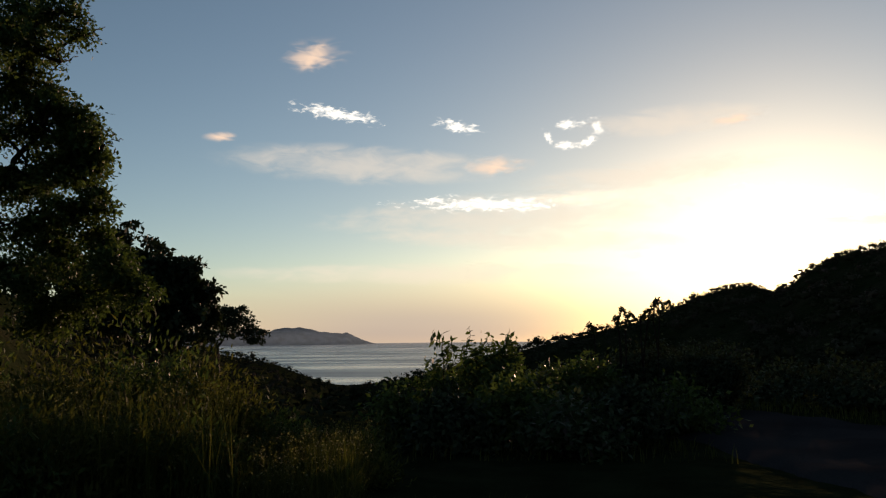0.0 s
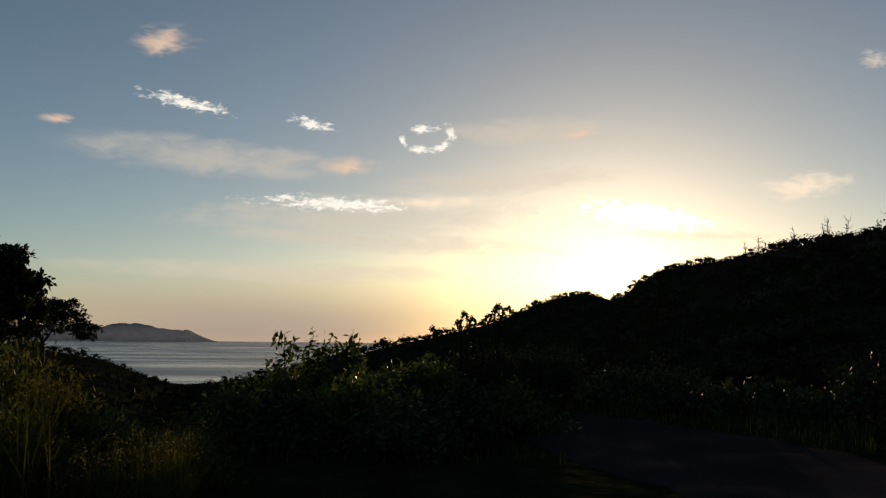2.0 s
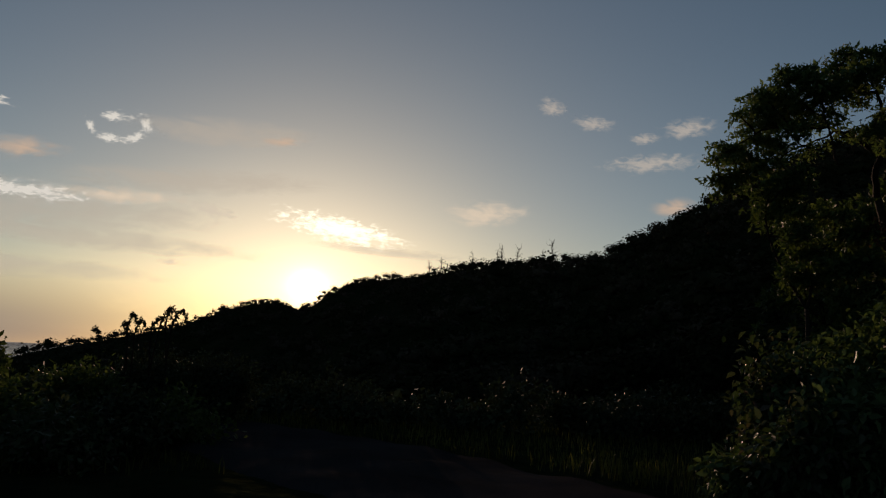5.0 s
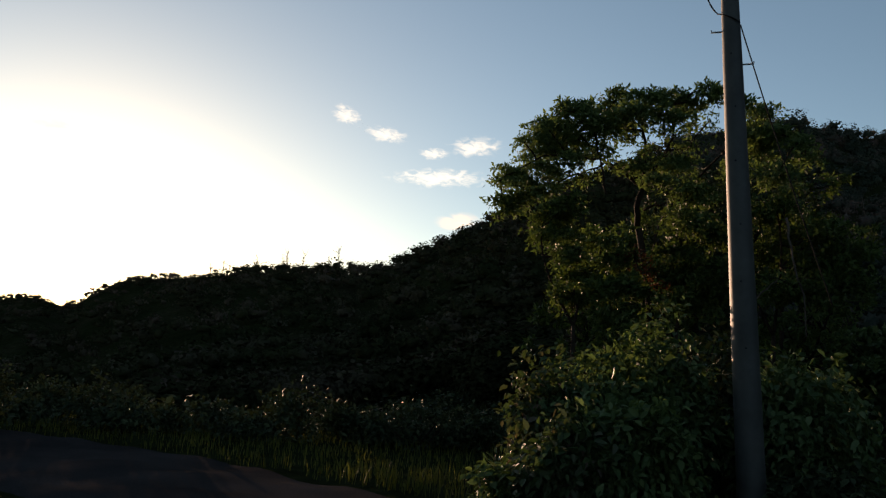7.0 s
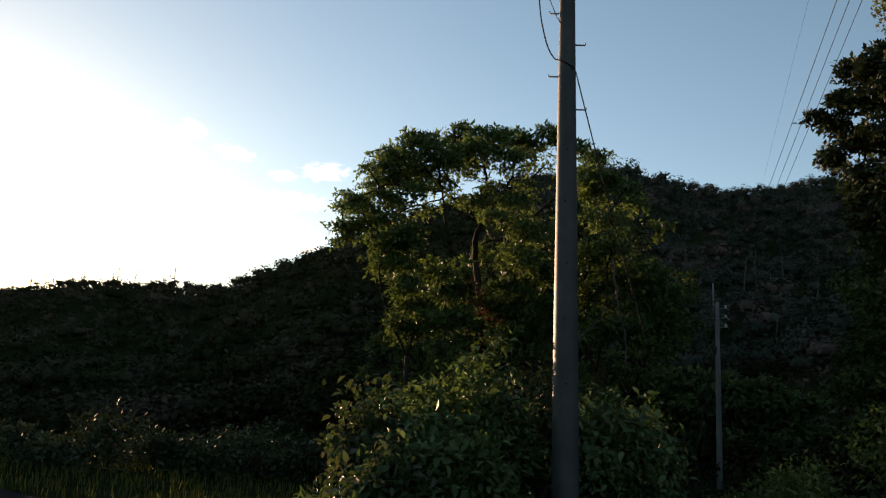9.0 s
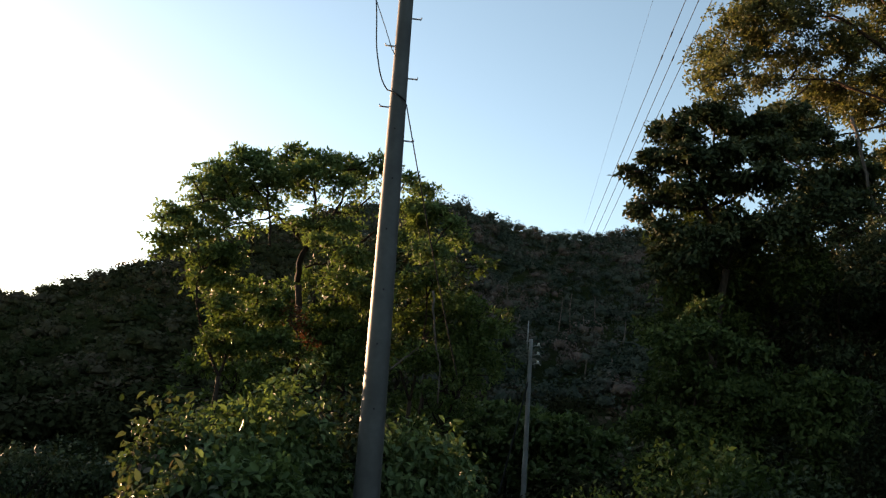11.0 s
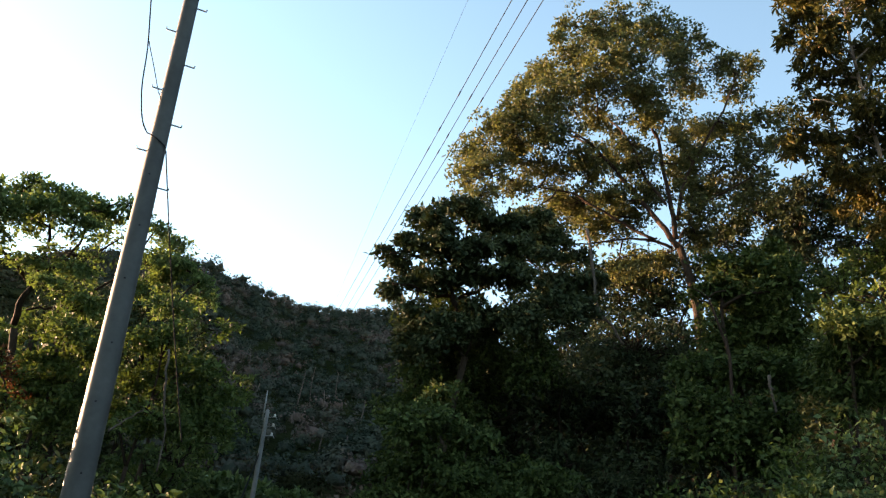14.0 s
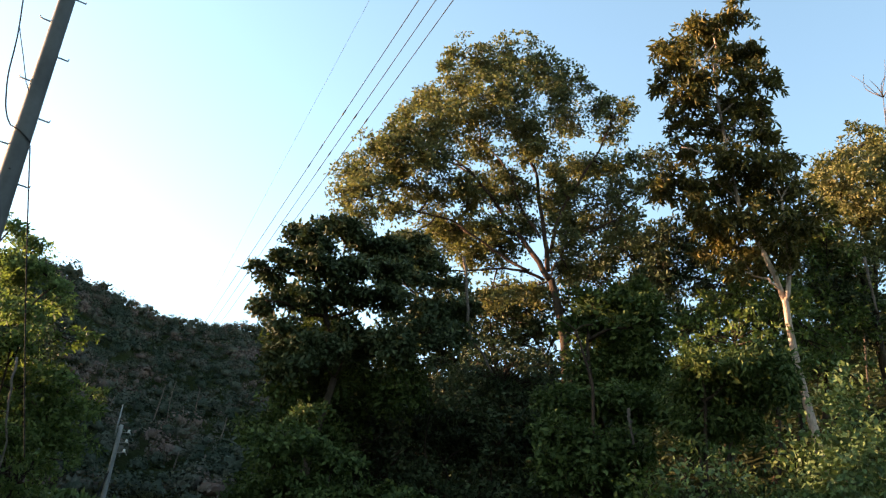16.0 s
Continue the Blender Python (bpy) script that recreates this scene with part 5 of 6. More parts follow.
def arched(az0, az1, el, rise, r, seed):
    """A creeper-hung shoot bowed over in an arch above the scrub."""
    el += 0.2
    rng = np.random.default_rng(seed)
    a, b = np.array(spot(az0, el - 0.6, r)), np.array(spot(az1, el, r))
    low = np.array([a[0], a[1], float(ground_z(a[0], a[1])) - 0.1])
    t = base("creeper", low, "creeper-hung shoot arching against the sky", "creeper", "arching creepers")
    s = np.linspace(0, 1, 22)[:, None]
    q = a + (b - a) * s
    q[:, 2:] += rise * 1.5 * np.sin(np.pi * s)
    part("stem", tidy(tube(np.concatenate([bent(low, a, rng, 0.03, 0, 8)[:-1], q]) - low, np.linspace(0.016, 0.007, 29), 6)), M_BARK, t)
    at = np.repeat(q, 8, 0) + rng.normal(0, 0.012, (22 * 8, 3)) - low
    v, f = leaf_quads(at, rng.normal(0, 1, at.shape), 0.055, 0.03, rng, 0.5)
    part("foliage", (v, f), M_LEAF_DARK, t, smooth=False)


for k, row in enumerate([(-10.7, -11.3, 0.95, 0.16, 16.5), (-11.2, -11.8, 0.75, 0.14, 16.5), (-10.8, -10.5, 0.7, 0.1, 16.5), (-12.2, -12.9, 1.35, 0.05, 16.5), (-12.7, -13.7, 1.5, 0.16, 16.5), (-13.4, -14.3, 1.45, 0.14, 16.5), (-13.0, -13.4, 1.3, 0.18, 16.5), (-9.2, -8.8, 0.4, 0.06, 16.5)]):
    arched(*row, 320 + k)
for k, (az, r, el_top) in enumerate([(-11.2, 16.9, -1.0), (-13.3, 16.9, -0.8), (-15.5, 17.2, -0.9), (-17.5, 17.6, -0.9)]):
    x, y = at_bearing(az, r)
    shrub("scrub hung with creepers above the valley", x, y, 0.55, 1.6 + r * math.tan(radians(el_top)) - float(ground_z(x, y)), M_LEAF_DARK, 3000, (0.075, 0.038), 340 + k, "shrubs above the valley", clump=0.12)


# tall grass and weeds of the verge
def grass_field(name, label, spots, mat, blade, seed, droop=0.5):
    rng = np.random.default_rng(seed)
    n = len(spots)
    z = ground_z(spots[:, 0], spots[:, 1])
    a = np.stack([spots[:, 0], spots[:, 1], z - 0.02], -1)
    h = spots[:, 2]
    ang = rng.uniform(0, 2 * np.pi, n)
    lean = rng.uniform(0.05, droop, n) * h
    d = np.stack([np.cos(ang), np.sin(ang), 0 * ang], -1)
    w = np.stack([-np.sin(ang), np.cos(ang), 0 * ang], -1) * blade * rng.uniform(0.7, 1.4, (n, 1))
    m = a + d * (lean * 0.3)[:, None] + [0, 0, 1] * (h * 0.6)[:, None]
    p = a + d * lean[:, None] + [0, 0, 1] * h[:, None]
    v = np.stack([a - w, a + w, m + w * 0.8, m - w * 0.8, p + w * 0.1, p - w * 0.1], 1).reshape(-1, 3)
    k = 6 * np.arange(n)[:, None]
    f = np.concatenate([k + [0, 1, 2, 3], k + [3, 2, 4, 5]])
    tagged(new(name, mesh_of(name, v, f, mat)), label, "grass", kind="stuff")
    return p


def scatter(n, az0, az1, r0, r1, h0, h1, rng):
    az, r = np.radians(rng.uniform(az0, az1, n)), np.sqrt(rng.uniform(r0 ** 2, r1 ** 2, n))
    return np.stack([-np.sin(az) * r, np.cos(az) * r, rng.uniform(h0, h1, n)], -1)


tall = np.concatenate([scatter(9000, 15, 38, 7.0, 10.5, 0.5, 1.25, rs), scatter(4500, 7, 15, 7.0, 9.5, 0.25, 0.75, rs)])
tips = grass_field("tall_grass", "tall olive-green grass and weeds on the verge", tall, M_GRASS, 0.005, 61)
pick = tips[rs.uniform(size=len(tips)) < 0.16]
sv, sf = leaf_quads(np.repeat(pick, 7, 0) + rs.normal(0, 0.03, (len(pick) * 7, 3)), rs.normal(0, 1, (len(pick) * 7, 3)), 0.02, 0.012, rs, 0.2)
tagged(new("seed_heads", mesh_of("seed_heads", sv, sf, M_SEED)), "pale dry seed heads above the tall grass", "grass", kind="stuff")
for k, (az, r, wide, high) in enumerate([(31, 9.2, 1.0, 1.75), (27, 8.8, 0.8, 1.5), (23.5, 9.2, 0.8, 1.55), (20, 9.2, 0.75, 1.5), (17, 9.2, 0.65, 1.45), (14.6, 9.0, 0.5, 1.1), (12.2, 9.0, 0.5, 0.8), (9.6, 9.2, 0.5, 0.55), (7.2, 9.4, 0.5, 0.42),
                                         (29, 7.4, 0.7, 1.1), (25, 7.4, 0.65, 1.05), (21.5, 7.6, 0.65, 1.0), (18, 7.6, 0.6, 0.9), (14.8, 7.8, 0.5, 0.65), (34, 8.0, 0.9, 1.5)]):
    x, y = at_bearing(az, r)
    shrub("fine-leaved olive weed bush in the tall grass", x, y, wide, high, M_GRASS if k % 3 else M_LEAF, 2500, (0.08, 0.024), 260 + k, "weed bushes on the verge", clump=0.11, droop=-0.5, per=14)
short = np.concatenate([scatter(9000, -50, 5, 11, 24, 0.08, 0.26, rs), scatter(5000, -100, -40, 6, 14, 0.1, 0.4, rs)])
d_road = np.abs(short[:, 0] - np.interp(short[:, 1], [0, 8, 12, 16.5, 21, 25], [5.6, 5.8, 5.6, 4.4, 1.5, -4]))
grass_field("verge_grass", "short green grass along the road edges", short[d_road > 2.3], M_GRASS, 0.008, 62)

rn = np.random.default_rng(95)
close = scatter(9000, -180, 180, 0.8, 8.5, 0.04, 0.14, rn)
grass_field("verge_grass", "short trodden grass on the roadside", close[np.abs(close[:, 0] - 5.6) > 2.4], M_GRASS, 0.006, 63)

# ---- far woods ----
def undergrowth(name, label, n, az0, az1, r0, r1, seed, mat, size=0.55, high=0.9, of_ridge=False):
    """Low leafy cover that hides the soil of the slopes."""
    rng = np.random.default_rng(seed)
    az, r = np.radians(rng.uniform(az0, az1, n)), np.sqrt(rng.uniform(r0 ** 2, r1 ** 2, n))
    if of_ridge:
        r = r * np.interp(np.degrees(az), SK_AZ, SK_R)
    x, y = -np.sin(az) * r, np.cos(az) * r
    lump = 0.5 + 0.5 * wave(x, y, 0.9)
    z = ground_z(x, y) + rng.uniform(0.0, 1.0, n) * high * (0.25 + 0.75 * lump)
    if of_ridge:
        z = z - np.where((np.degrees(az) > -30) & (np.degrees(az) < -14), 0.55 * (z - ground_z(x, y)), 0.0)
    out = rng.normal(0, 0.6, (n, 3)) + [0, 0, 1]
    v, f = skin_quads(np.stack([x, y, z], -1), out / np.linalg.norm(out, axis=1)[:, None], size, size * 0.6, rng)
    tagged(new(name, mesh_of(name, v, f, mat)), label, "undergrowth", kind="stuff")


undergrowth("undergrowth", "low leafy undergrowth on the slopes beyond the road", 14000, -90, -12, 45, 92, 81, M_WOODS, 0.62)
undergrowth("undergrowth", "leafy green undergrowth beyond the road edge", 16000, -64, -14, 20, 46, 85, M_LEAF_DARK, 0.22, 0.9)
undergrowth("undergrowth", "dark leafy undergrowth in the shaded valley", 14000, -92, -64, 18, 46, 87, M_LEAF_DARK, 0.16, 0.9)
undergrowth("undergrowth", "dense scrub along the crest of the ridge", 18000, -84, 16, 0.94, 1.02, 84, M_WOODS, 0.56, 1.9, of_ridge=True)
undergrowth("undergrowth", "low green undergrowth on the bank", 16000, -130, -88, 13, 60, 82, M_LEAF_DARK, 0.3, 1.0)
undergrowth("undergrowth", "dark low scrub on the slope above the bay", 15000, -14, 26, 16, 55, 83, M_WOODS, 0.2, 0.6)
undergrowth("undergrowth", "dark low scrub on the slope above the bay", 10000, -14, 26, 50, 130, 86, M_WOODS, 0.5, 0.9)

def bough_mass(lobes, fine, rng, full=0.56):
    """The leafy inside of a crown: one uneven hull round its lobes, with hollows and knobs."""
    bm = bmesh.new()
    bmesh.ops.create_icosphere(bm, subdivisions=fine, radius=1)
    d = np.array([v.co for v in bm.verts])
    f = np.array([[v.index for v in p.verts] for p in bm.faces])
    bm.free()
    d /= np.linalg.norm(d, axis=1)[:, None]
    far = np.max([d @ c + np.sqrt(np.clip((d @ c) ** 2 - c @ c + 0.19, 0.02, None)) for c in lobes], 0)
    shift = rng.uniform(0, 9, 3)
    knobs = np.array([noise.noise(Vector(p * 2.6 + shift)) + 0.6 * noise.noise(Vector(p * 6.0 + shift)) for p in d])
    return d * (far * (full + 0.2 * knobs))[:, None] * [1, 1, 0.86], f


def woods(name, label, n, az0, az1, r_near, seed, leaf=0.42, count=150, mat=None, tall=(2.6, 5.2), upto=None, gap=None, rise=1.0, fine=1, full=0.56):
    """Trees of the hillside, too many to count: crowns of leaf clumps on thin trunks."""
    rng = np.random.default_rng(seed)
    kinds = []
    for k in range(7):
        lobes = rng.normal(0, 0.26, (4, 3)) * [1, 1, 0.55]
        at, out = [], []
        for c in lobes:
            d = rng.normal(0, 1, (count // 4, 3))
            d[:, 2] = np.abs(d[:, 2]) * 1.1 - 0.25
            d /= np.linalg.norm(d, axis=1)[:, None]
            at.append(c + d * [0.5, 0.5, 0.42] * rng.uniform(0.9, 1.12, (count // 4, 1)))
            out.append(d)
        v, f = skin_quads(np.concatenate(at), np.concatenate(out), leaf / 2.3, leaf * 0.7 / 2.3, rng, 0.34)
        kinds.append(joined([(v, np.concatenate([f[:, [0, 1, 2]], f[:, [0, 2, 3]]])), bough_mass(lobes, fine, rng, full)]))
    az = rng.uniform(az0, az1, n)
    rr = np.interp(az, SK_AZ, SK_R)
    r = np.sqrt(rng.uniform(r_near ** 2, (upto or rr * 1.06) ** 2))
    if gap:
        r = np.where((np.abs(az - gap[0]) < gap[1]) & (r < gap[2]), r + gap[2], r)
    x, y = -np.sin(np.radians(az)) * r, np.cos(np.radians(az)) * r
    z = ground_z(x, y)
    size = rng.uniform(tall[0], tall[1], n) * np.where(rng.uniform(size=n) < 0.06, 1.35, 1.0)
    size = size * np.where((az > -31) & (az < -8) & (r > 0.8 * rr), 0.6, 1.0)
    vs, fs, count_v = [], [], 0
    for k in range(7):
        sel = np.arange(n) % 7 == k
        v, f = kinds[k]
        a = rng.uniform(0, 2 * np.pi, sel.sum())
        c, s = np.cos(a)[:, None], np.sin(a)[:, None]
        w = size[sel][:, None] * rng.uniform(0.85, 1.25, (sel.sum(), 1)) * 0.5
        X = (v[None, :, 0] * c - v[None, :, 1] * s) * w + x[sel][:, None]
        Y = (v[None, :, 0] * s + v[None, :, 1] * c) * w + y[sel][:, None]
        Z = v[None, :, 2] * size[sel][:, None] * 0.5 * rise + (z[sel] + size[sel] * 0.31 * rise)[:, None]
        vs.append(np.stack([X, Y, Z], -1).reshape(-1, 3))
        fs.append((f[None] + len(v) * np.arange(sel.sum())[:, None, None]).reshape(-1, 3) + count_v)
        count_v += len(vs[-1])
    tagged(new(name, mesh_of(name, np.concatenate(vs), np.concatenate(fs), mat or M_WOODS, True)), label, "woodland", kind="stuff")


woods("woods", "dark scrubby woodland covering the ridge", 1600, -64, -8, 75, 71, count=52, leaf=0.44)
woods("near_woods", "dark leafy thicket at the foot of the ridge", 420, -50, -14, 24, 76, leaf=0.45, count=72, tall=(1.6, 3.4), upto=82)
woods("woods", "mixed green and dry grey woodland on the far hillside", 2000, -90, -60, 70, 72, mat=M_WOODS_DRY, count=96, leaf=0.37, tall=(2.8, 5.6), rise=1.1, fine=1, full=0.6)
woods("near_woods", "green thicket filling the valley behind the poles", 420, -86, -48, 28, 77, leaf=0.28, count=108, tall=(2.2, 4.2), upto=88, gap=(-73.8, 2.6, 41))
woods("near_woods", "low green growth on the slope below the poles", 90, -80, -67, 17, 80, leaf=0.22, count=220, tall=(0.9, 1.9), upto=34, gap=(-73.8, 2.2, 41))
woods("near_woods", "dense green wood climbing the bank", 300, -128, -84, 25, 78, leaf=0.22, count=128, mat=M_LEAF_DARK, tall=(2.6, 5.0), upto=75)
woods("near_woods", "low dark scrub on the slope below the verge", 420, -15, 26, 24, 79, leaf=0.36, count=96, tall=(1.2, 2.4), upto=150)
woods("woods", "dark scrub on the slopes down to the bay", 900, -10, 24, 130, 73, tall=(2.4, 4.4), count=32, leaf=0.75)
# out of view on both sides, added only to close off the light
woods("woods", "unseen woodland added round the road to close off light", 170, -180, -128, 24, 74, count=28)
woods("woods", "unseen woodland added round the road to close off light", 200, 36, 180, 26, 75, count=28)


def dead_tree(az, r, high, seed, name="dead_tree", label="bare dead grey tree standing on the ridge", girth=0.07, boughs=5, reach=(0.2, 0.38)):
    rng = np.random.default_rng(seed)
    x, y = at_bearing(az, r)
    foot = np.array([x, y, float(ground_z(x, y)) - 0.1])
    t = base(name, foot, label, "tree", "bare trees")
    top = np.array([rng.normal(0, 0.04) * high, rng.normal(0, 0.04) * high, high])
    q = bent((0, 0, 0), top, rng, 0.04, 0, 8)
    part("trunk", tidy(tube(q, np.linspace(girth, girth * 0.35, 8), 6)), M_BARK_DEAD, t)
    for k in range(boughs):
        s = q[rng.integers(3, 8)]
        d = rng.normal(0, 1, 3)
        d[2] = abs(d[2]) + 0.5
        d /= np.linalg.norm(d)
        b = bent(s, s + d * high * rng.uniform(*reach), rng, 0.12, 0.05, 6)
        part("branch", tidy(tube(b, np.linspace(girth * 0.5, girth * 0.16, 6), 5)), M_BARK_DEAD, t)


for k, (az, high) in enumerate([(-37.8, 6.4), (-37.2, 4.4), (-35.6, 5.0), (-34.5, 5.4), (-34.2, 4.0), (-32.6, 4.6), (-30.4, 3.9), (-29.6, 3.4)]):
    dead_tree(az, np.interp(az, SK_AZ, SK_R) - 1, high * 0.78, 400 + k, girth=0.1, boughs=15, reach=(0.24, 0.46))
for k, (az, el, r) in enumerate([(-75.1, 11.8, 128), (-75.9, 12.3, 138), (-76.7, 10.9, 122), (-78.8, 8.3, 96), (-77.2, 8.1, 98), (-77.3, 12.1, 138), (-80.6, 8.9, 104), (-70.3, 11.0, 118), (-72.4, 10.6, 122), (-73.4, 9.2, 112), (-79.4, 10.8, 124), (-71.5, 12.6, 140)]):
    x, y = at_bearing(az, r)
    dead_tree(az, r, 1.6 + r * math.tan(radians(el)) - float(ground_z(x, y)), 420 + k, label="bare pale trunk standing in the hillside wood", girth=0.13, boughs=3, reach=(0.06, 0.14))


def slim_tree(rows, r, girth, seed, mat=None):
    """A slim stem rising through rows of (az, el), with a few thin branches."""
    rng = np.random.default_rng(seed)
    top = [np.array(spot(az, el, r)) for az, el in rows]
    foot = top[-1] + (top[-1] - top[0]) * 0.6
    foot[2] = float(ground_z(foot[0], foot[1])) - 0.1
    t = base("slim_tree", foot, "slim pale stem standing in the dark wood", "tree", "slim stems")
    q = np.array([foot] + top[::-1]) - foot
    k = np.linspace(0, len(q) - 1, 12)
    q = np.stack([np.interp(k, np.arange(len(q)), q[:, c]) for c in range(3)], -1)
    q[1:-1] = (q[:-2] + q[1:-1] * 2 + q[2:]) / 4
    part("trunk", tidy(tube(q, np.linspace(girth, girth * 0.5, 12), 8)), mat or M_BARK_DEAD, t)
    for _ in range(4):
        a = q[rng.integers(7, 12)]
        d = rng.normal(0, 1, 3) * [1, 1, 0.4] + [0, 0, 0.9]
        part("branch", tidy(tube(bent(a, a + d * 0.45, rng, 0.1, 0.05, 6), np.linspace(girth * 0.45, 0.01, 6), 5)), mat or M_BARK_DEAD, t)


slim_tree([(-102.2, 19.6), (-102.7, 18.4), (-103.5, 16.5), (-103.7, 15.6)], 20.2, 0.045, 462, M_BARK_RED)
for k, (az, el) in enumerate([(-121.8, 33.4), (-120.4, 32.6)]):
    x, y = at_bearing(az, 38)
    dead_tree(az, 38, 1.6 + 38 * math.tan(radians(el)) - float(ground_z(x, y)), 450 + k, label="bare dead branches above the bank", girth=0.05, boughs=12, reach=(0.06, 0.14))


def vine(rows, r, girth, seed, label):
    """A bare pale stem hanging through rows of (az, el)."""
    rng = np.random.default_rng(seed)
    q = np.array([spot(az, el, r) for az, el in rows])
    k = np.linspace(0, len(q) - 1, 14)
    q = np.stack([np.interp(k, np.arange(len(q)), q[:, c]) for c in range(3)], -1)
    q[1:-1] = (q[:-2] + 2 * q[1:-1] + q[2:]) / 4 + rng.normal(0, 0.01, (12, 3))
    t = base("vine", q[0], label, "vine", "hanging vines")
    part("stem", tidy(tube(q - q[0], np.linspace(girth, girth * 0.6, 14), 6)), M_BARK_DEAD, t)
    for i in (5, 9):
        d = rng.normal(0, 1, 3) * [1, 1, 0.4]
        part("twig", tidy(tube(bent(q[i] - q[0], q[i] - q[0] + d * 0.25, rng, 0.1, 0.05, 5), np.linspace(girth * 0.5, 0.005, 5), 5)), M_BARK_DEAD, t)


vine([(-67.2, 11.4), (-67.45, 9.7), (-67.7, 8.2), (-68.0, 7.3), (-68.3, 6.7), (-68.4, 4.0)], 19.2, 0.028, 470, "bare pale vine hanging under the umbrella crown")
vine([(-93.7, 23.6), (-94.0, 22.7), (-94.6, 19.7), (-95.0, 18.3), (-96.1, 17.3), (-96.8, 16.3)], 21.2, 0.045, 460, "bare pale vine hanging in the dark wood")
vine([(-106.0, 15.0), (-106.1, 14.1), (-106.5, 12.7)], 20.0, 0.04, 463, "bare pale vine hanging in the dark wood")
vine([(-120.6, 24.8), (-120.9, 22.6), (-121.1, 21.6)], 31, 0.06, 464, "bare pale vine hanging on the bank")
vine([(-65.0, 5.9), (-65.6, 6.4), (-66.2, 7.0), (-66.7, 7.6)], 19.0, 0.022, 471, "dead pale branch caught among the leaves")


# ---- poles and wires ----
def bolt(parent, place, d, length):
    a = np.array(place)
    q = np.array([a - np.array(d) * 0.05, a + np.array(d) * length, a + np.array(d) * length + [0, 0, 0.03]])
    part("step_bolt", tidy(tube(q, [0.011, 0.011, 0.011], 6)), M_STEEL, parent)


POLE_A = spot(-65.75, -8.0, 10.9)
POLE_A.z = float(ground_z(POLE_A.x, POLE_A.y)) - 0.3
POLE_B = spot(-63.5, 27.5, 10.9)
pole_dir = (POLE_B - POLE_A).normalized()
pole = base("utility_pole", POLE_A, "round grey concrete utility pole with steel step bolts", "utility pole", "utility poles")
pole_long = 11.5
pole_pts = [pole_dir * s for s in np.linspace(0, pole_long, 24)]
part("shaft", tidy(tube(pole_pts, np.interp(np.linspace(0, pole_long, 24), [0, 3.2, 7.2, pole_long], [0.175, 0.153, 0.108, 0.085]), 28)), M_CONCRETE, pole)
side = Vector((pole_dir.y, -pole_dir.x, 0))
cross = Vector((-POLE_A.y, POLE_A.x, 0)).normalized()
for k in range(10):
    s = (5.78 - POLE_A.z + 0.455 * k) / pole_dir.z
    sg = -1 if k % 2 == 0 else 1
    rad = np.interp(s, [0, 3.2, 7.2, pole_long], [0.175, 0.153, 0.108, 0.085])
    bolt(pole, pole_dir * s + cross * (sg * rad), cross * sg, 0.13)


front = Vector((-POLE_A.x, -POLE_A.y, 0)).normalized()
# bolt holes: thin black discs, the dark inside put into their colour
for k, s in enumerate((2.5, 3.3, 4.0, 4.8, 5.5, 6.2)):
    rad = float(np.interp(s, [0, 3.2, 7.2, pole_long], [0.175, 0.153, 0.108, 0.085]))
    a = pole_dir * s + front * (rad * 0.995) + cross * (0.012 if k % 2 else -0.012)
    part("bolt_hole", tidy(tube([a - front * 0.004, a + front * 0.004], [0.013, 0.012], 8)), M_CABLE, pole, "black disc painted as the dark of a bolt hole")


def cable(name, a, b, sag, thick, label, group="", mat=M_CABLE, n=40, category="cable"):
    a, b = np.array(a, float), np.array(b, float)
    s = np.linspace(0, 1, n)[:, None]
    q = a + (b - a) * s
    q[:, 2:] -= sag * 4 * s * (1 - s)
    ob = new(name, mesh_of(name, *tidy(tube(q - a, np.full(n, thick), 6)), mat, True))
    ob.matrix_basis = Matrix.Translation(Vector(a))
    return tagged(ob, label, category, group)


# second pole, farther down
P2 = spot(-74.15, -2.0, 40)
P2.z = float(ground_z(P2.x, P2.y)) - 0.3
P2T = spot(-73.65, 8.95, 40)
d2 = (P2T - P2).normalized()
L2 = (P2T - P2).length
pole2 = base("utility_pole", P2, "slim pale concrete pole with a top spike and insulators", "utility pole", "utility poles")
part("shaft", tidy(tube([d2 * s for s in np.linspace(0, L2, 12)], np.linspace(0.14, 0.085, 12), 16)), M_CONCRETE_PALE, pole2)
c2 = Vector((-P2.y, P2.x, 0)).normalized()
part("spike", tidy(tube([d2 * (L2 - 0.5) + c2 * 0.16, d2 * (L2 + 0.85) + c2 * 0.16], [0.035, 0.028], 8)), M_STEEL, pole2, "thin steel top spike")
part("clamp", tidy(tube([d2 * (L2 - 0.12) - c2 * 0.1, d2 * (L2 - 0.12) + c2 * 0.22], [0.03, 0.03], 6)), M_STEEL, pole2)
for k in range(3):
    z = L2 - 0.35 - 0.42 * k
    bracket = part("bracket", tidy(tube([d2 * z, d2 * (z + 0.1) - c2 * 0.42, d2 * (z - 0.02) - c2 * 0.5], [0.02, 0.02, 0.02], 6)), M_STEEL, pole2)
    part("insulator", tidy(tube([d2 * (z + 0.06) - c2 * 0.36, d2 * (z + 0.1) - c2 * 0.36, d2 * (z + 0.16) - c2 * 0.36, d2 * (z + 0.2) - c2 * 0.36], [0.05, 0.07, 0.045, 0.06], 10)), M_PORCELAIN, bracket, "pale porcelain insulator")
cable("stay_wire", P2 + d2 * (L2 - 1.8), spot(-72.3, -2.5, 38.5), 0.0, 0.04, "dark stay wire bracing the slim pole", "pole cables")
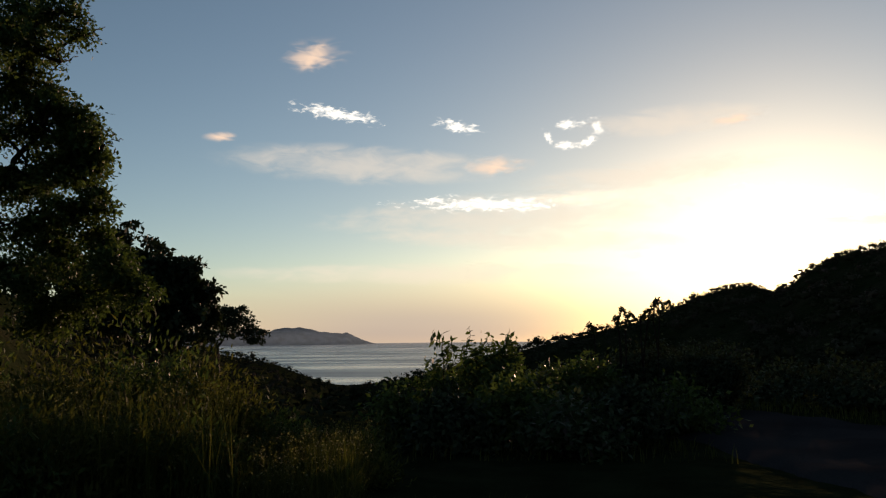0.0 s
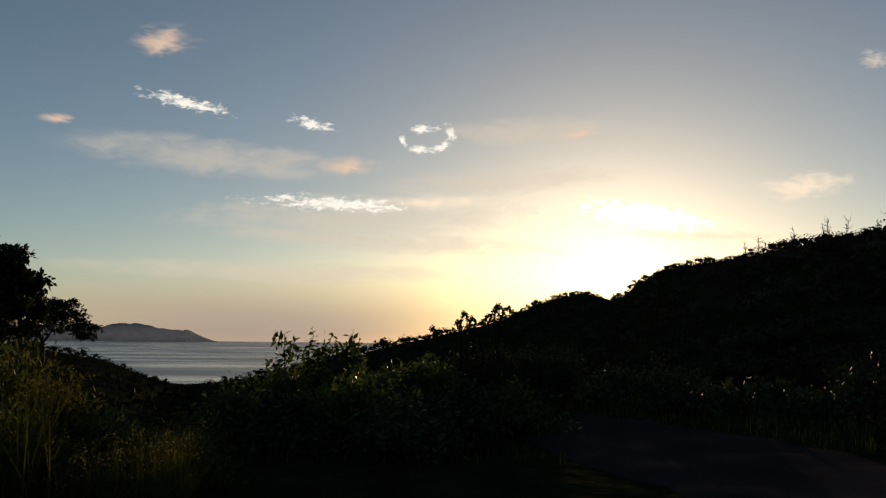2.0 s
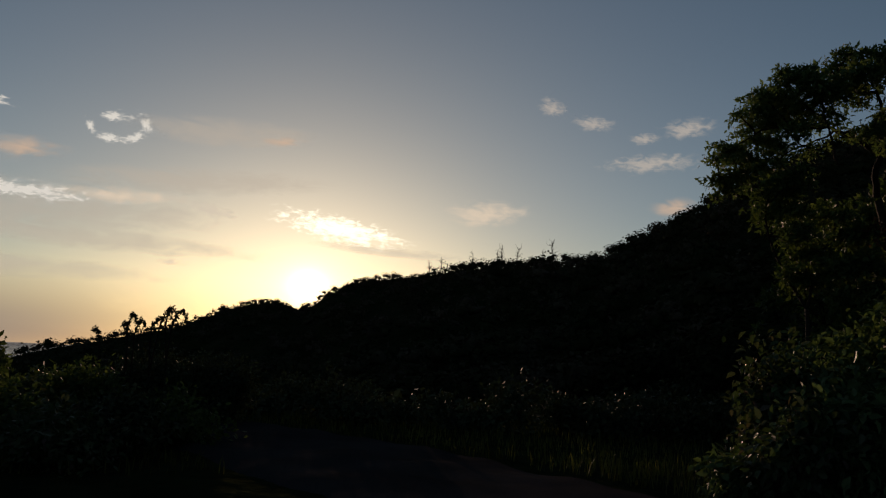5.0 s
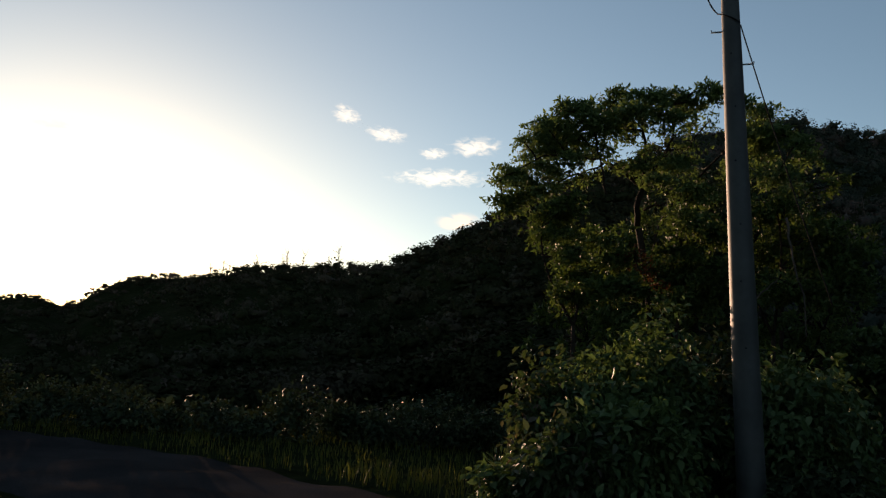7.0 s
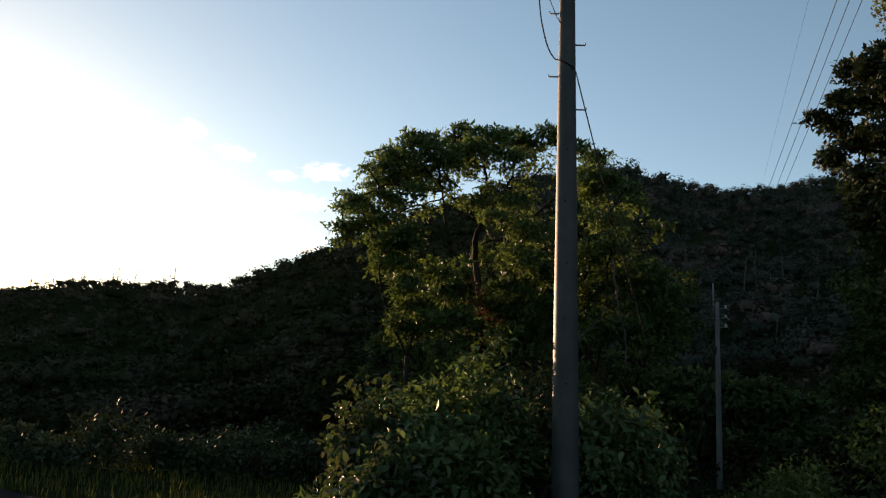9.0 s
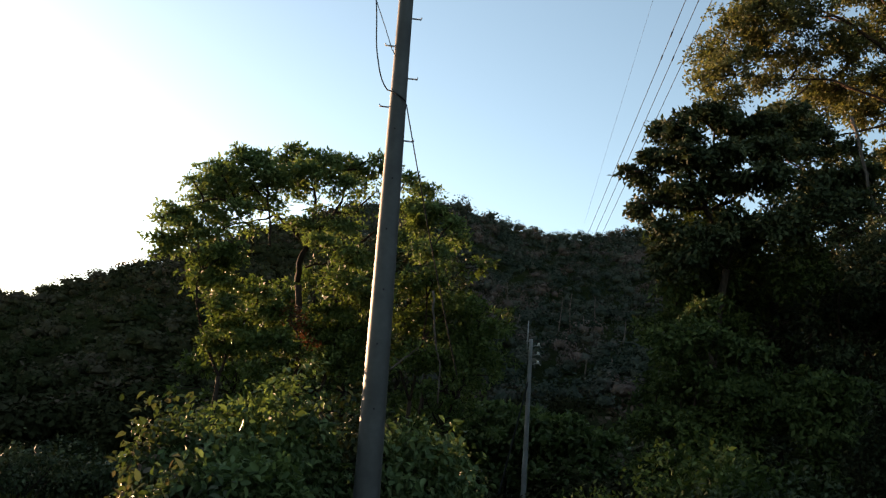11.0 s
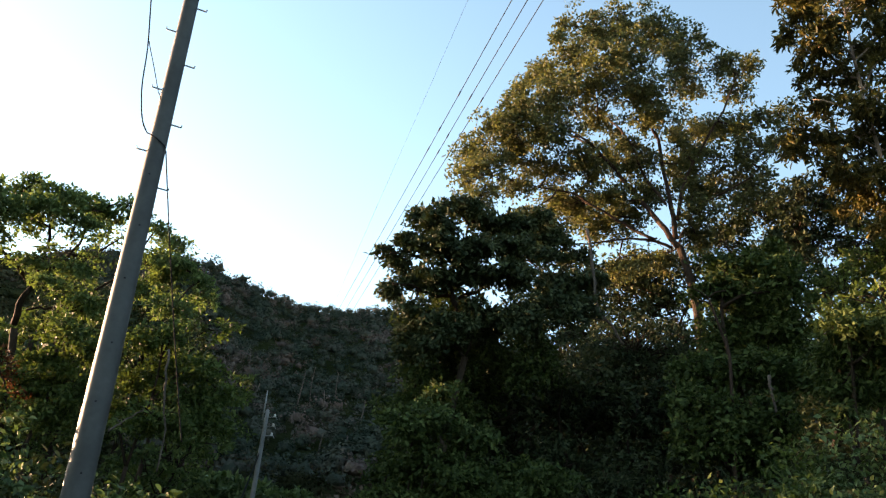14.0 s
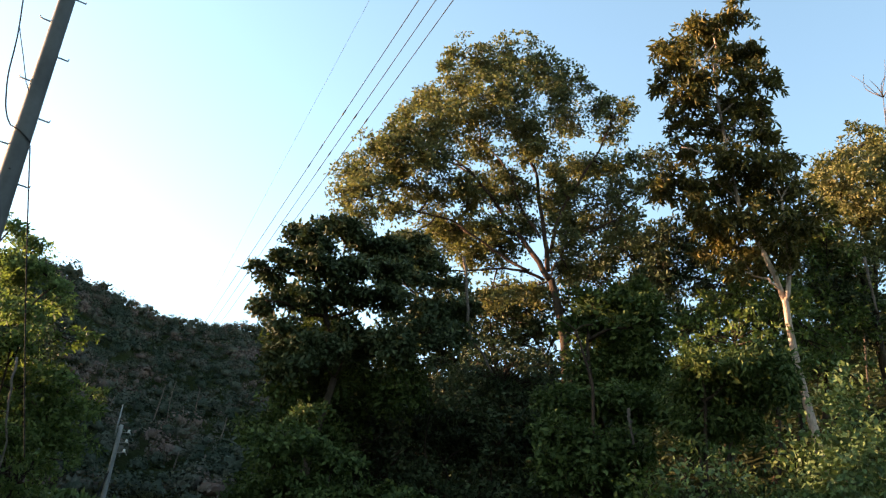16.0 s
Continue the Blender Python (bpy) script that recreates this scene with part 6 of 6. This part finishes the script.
cable("service_cable", POLE_A + pole_dir * 6.62 - cross * 0.115, spot(-70.0, 6.0, 12.2), 0.06, 0.009, "black service cable running from the pole into the trees", "pole cables")


def loop_cable(rows, thick):
    """A loose cable beside the pole: rows of height along the pole and stand-off."""
    rows = np.array(rows)
    h = rows[0, 0] + (rows[-1, 0] - rows[0, 0]) * np.linspace(0, 1, 48) ** 1.6
    off = np.interp(h, rows[:, 0], rows[:, 1])
    off = np.convolve(np.pad(off, 2, mode="edge"), np.ones(5) / 5, "valid")
    ahead = np.sqrt(np.clip(0.135 ** 2 - off ** 2, 0, 1))
    q = np.array([tuple(pole_dir * a + cross * b + front * c) for a, b, c in zip(h, off, ahead)])
    ob = new("drop_cable", mesh_of("drop_cable", *tidy(tube(q - q[0], np.full(48, thick), 6)), M_CABLE, True))
    ob.matrix_basis = Matrix.Translation(POLE_A + Vector(q[0]))
    tagged(ob, "loose black cable looping down beside the pole", "cable", "pole cables")


loop_cable([(6.62, -0.12), (6.66, -0.05), (6.72, 0.08), (6.8, 0.18), (6.98, 0.27), (7.4, 0.36), (8.0, 0.40), (8.8, 0.52), (10.2, 0.66)], 0.010)
loop_cable([(7.25, 0.08), (7.4, 0.14), (7.75, 0.27), (8.1, 0.41)], 0.006)

# power line over the valley
far_a, near_b = spot(-77.0, 16.4, 285), spot(-87.85, 40.1, 106)
run = near_b - far_a
beyond = near_b + run * 1.3
across = Vector((run.y, -run.x, 0)).normalized()
for k in (-1, 0, 1):
    w = across * (2.3 * k)
    line = cable("power_line", far_a + w, beyond + w, 0.0, 0.075, "dark power line spanning the valley", "power lines", n=60, category="power line")
    for s in (0.36, 0.40 + 0.01 * k, 0.49):
        c = run * (s + 0.3)
        part("damper", tidy(tube([c - run.normalized() * 0.9, c + run.normalized() * 0.9], [0.14, 0.14], 8)), M_CABLE, line)
shield = (spot(-76.2, 17, 285), spot(-81.1, 35.2, 130))
cable("shield_wire", shield[0], shield[1] + (shield[1] - shield[0]) * 1.0, 0.0, 0.024, "thin shield wire beside the power lines", "power lines", category="power line")
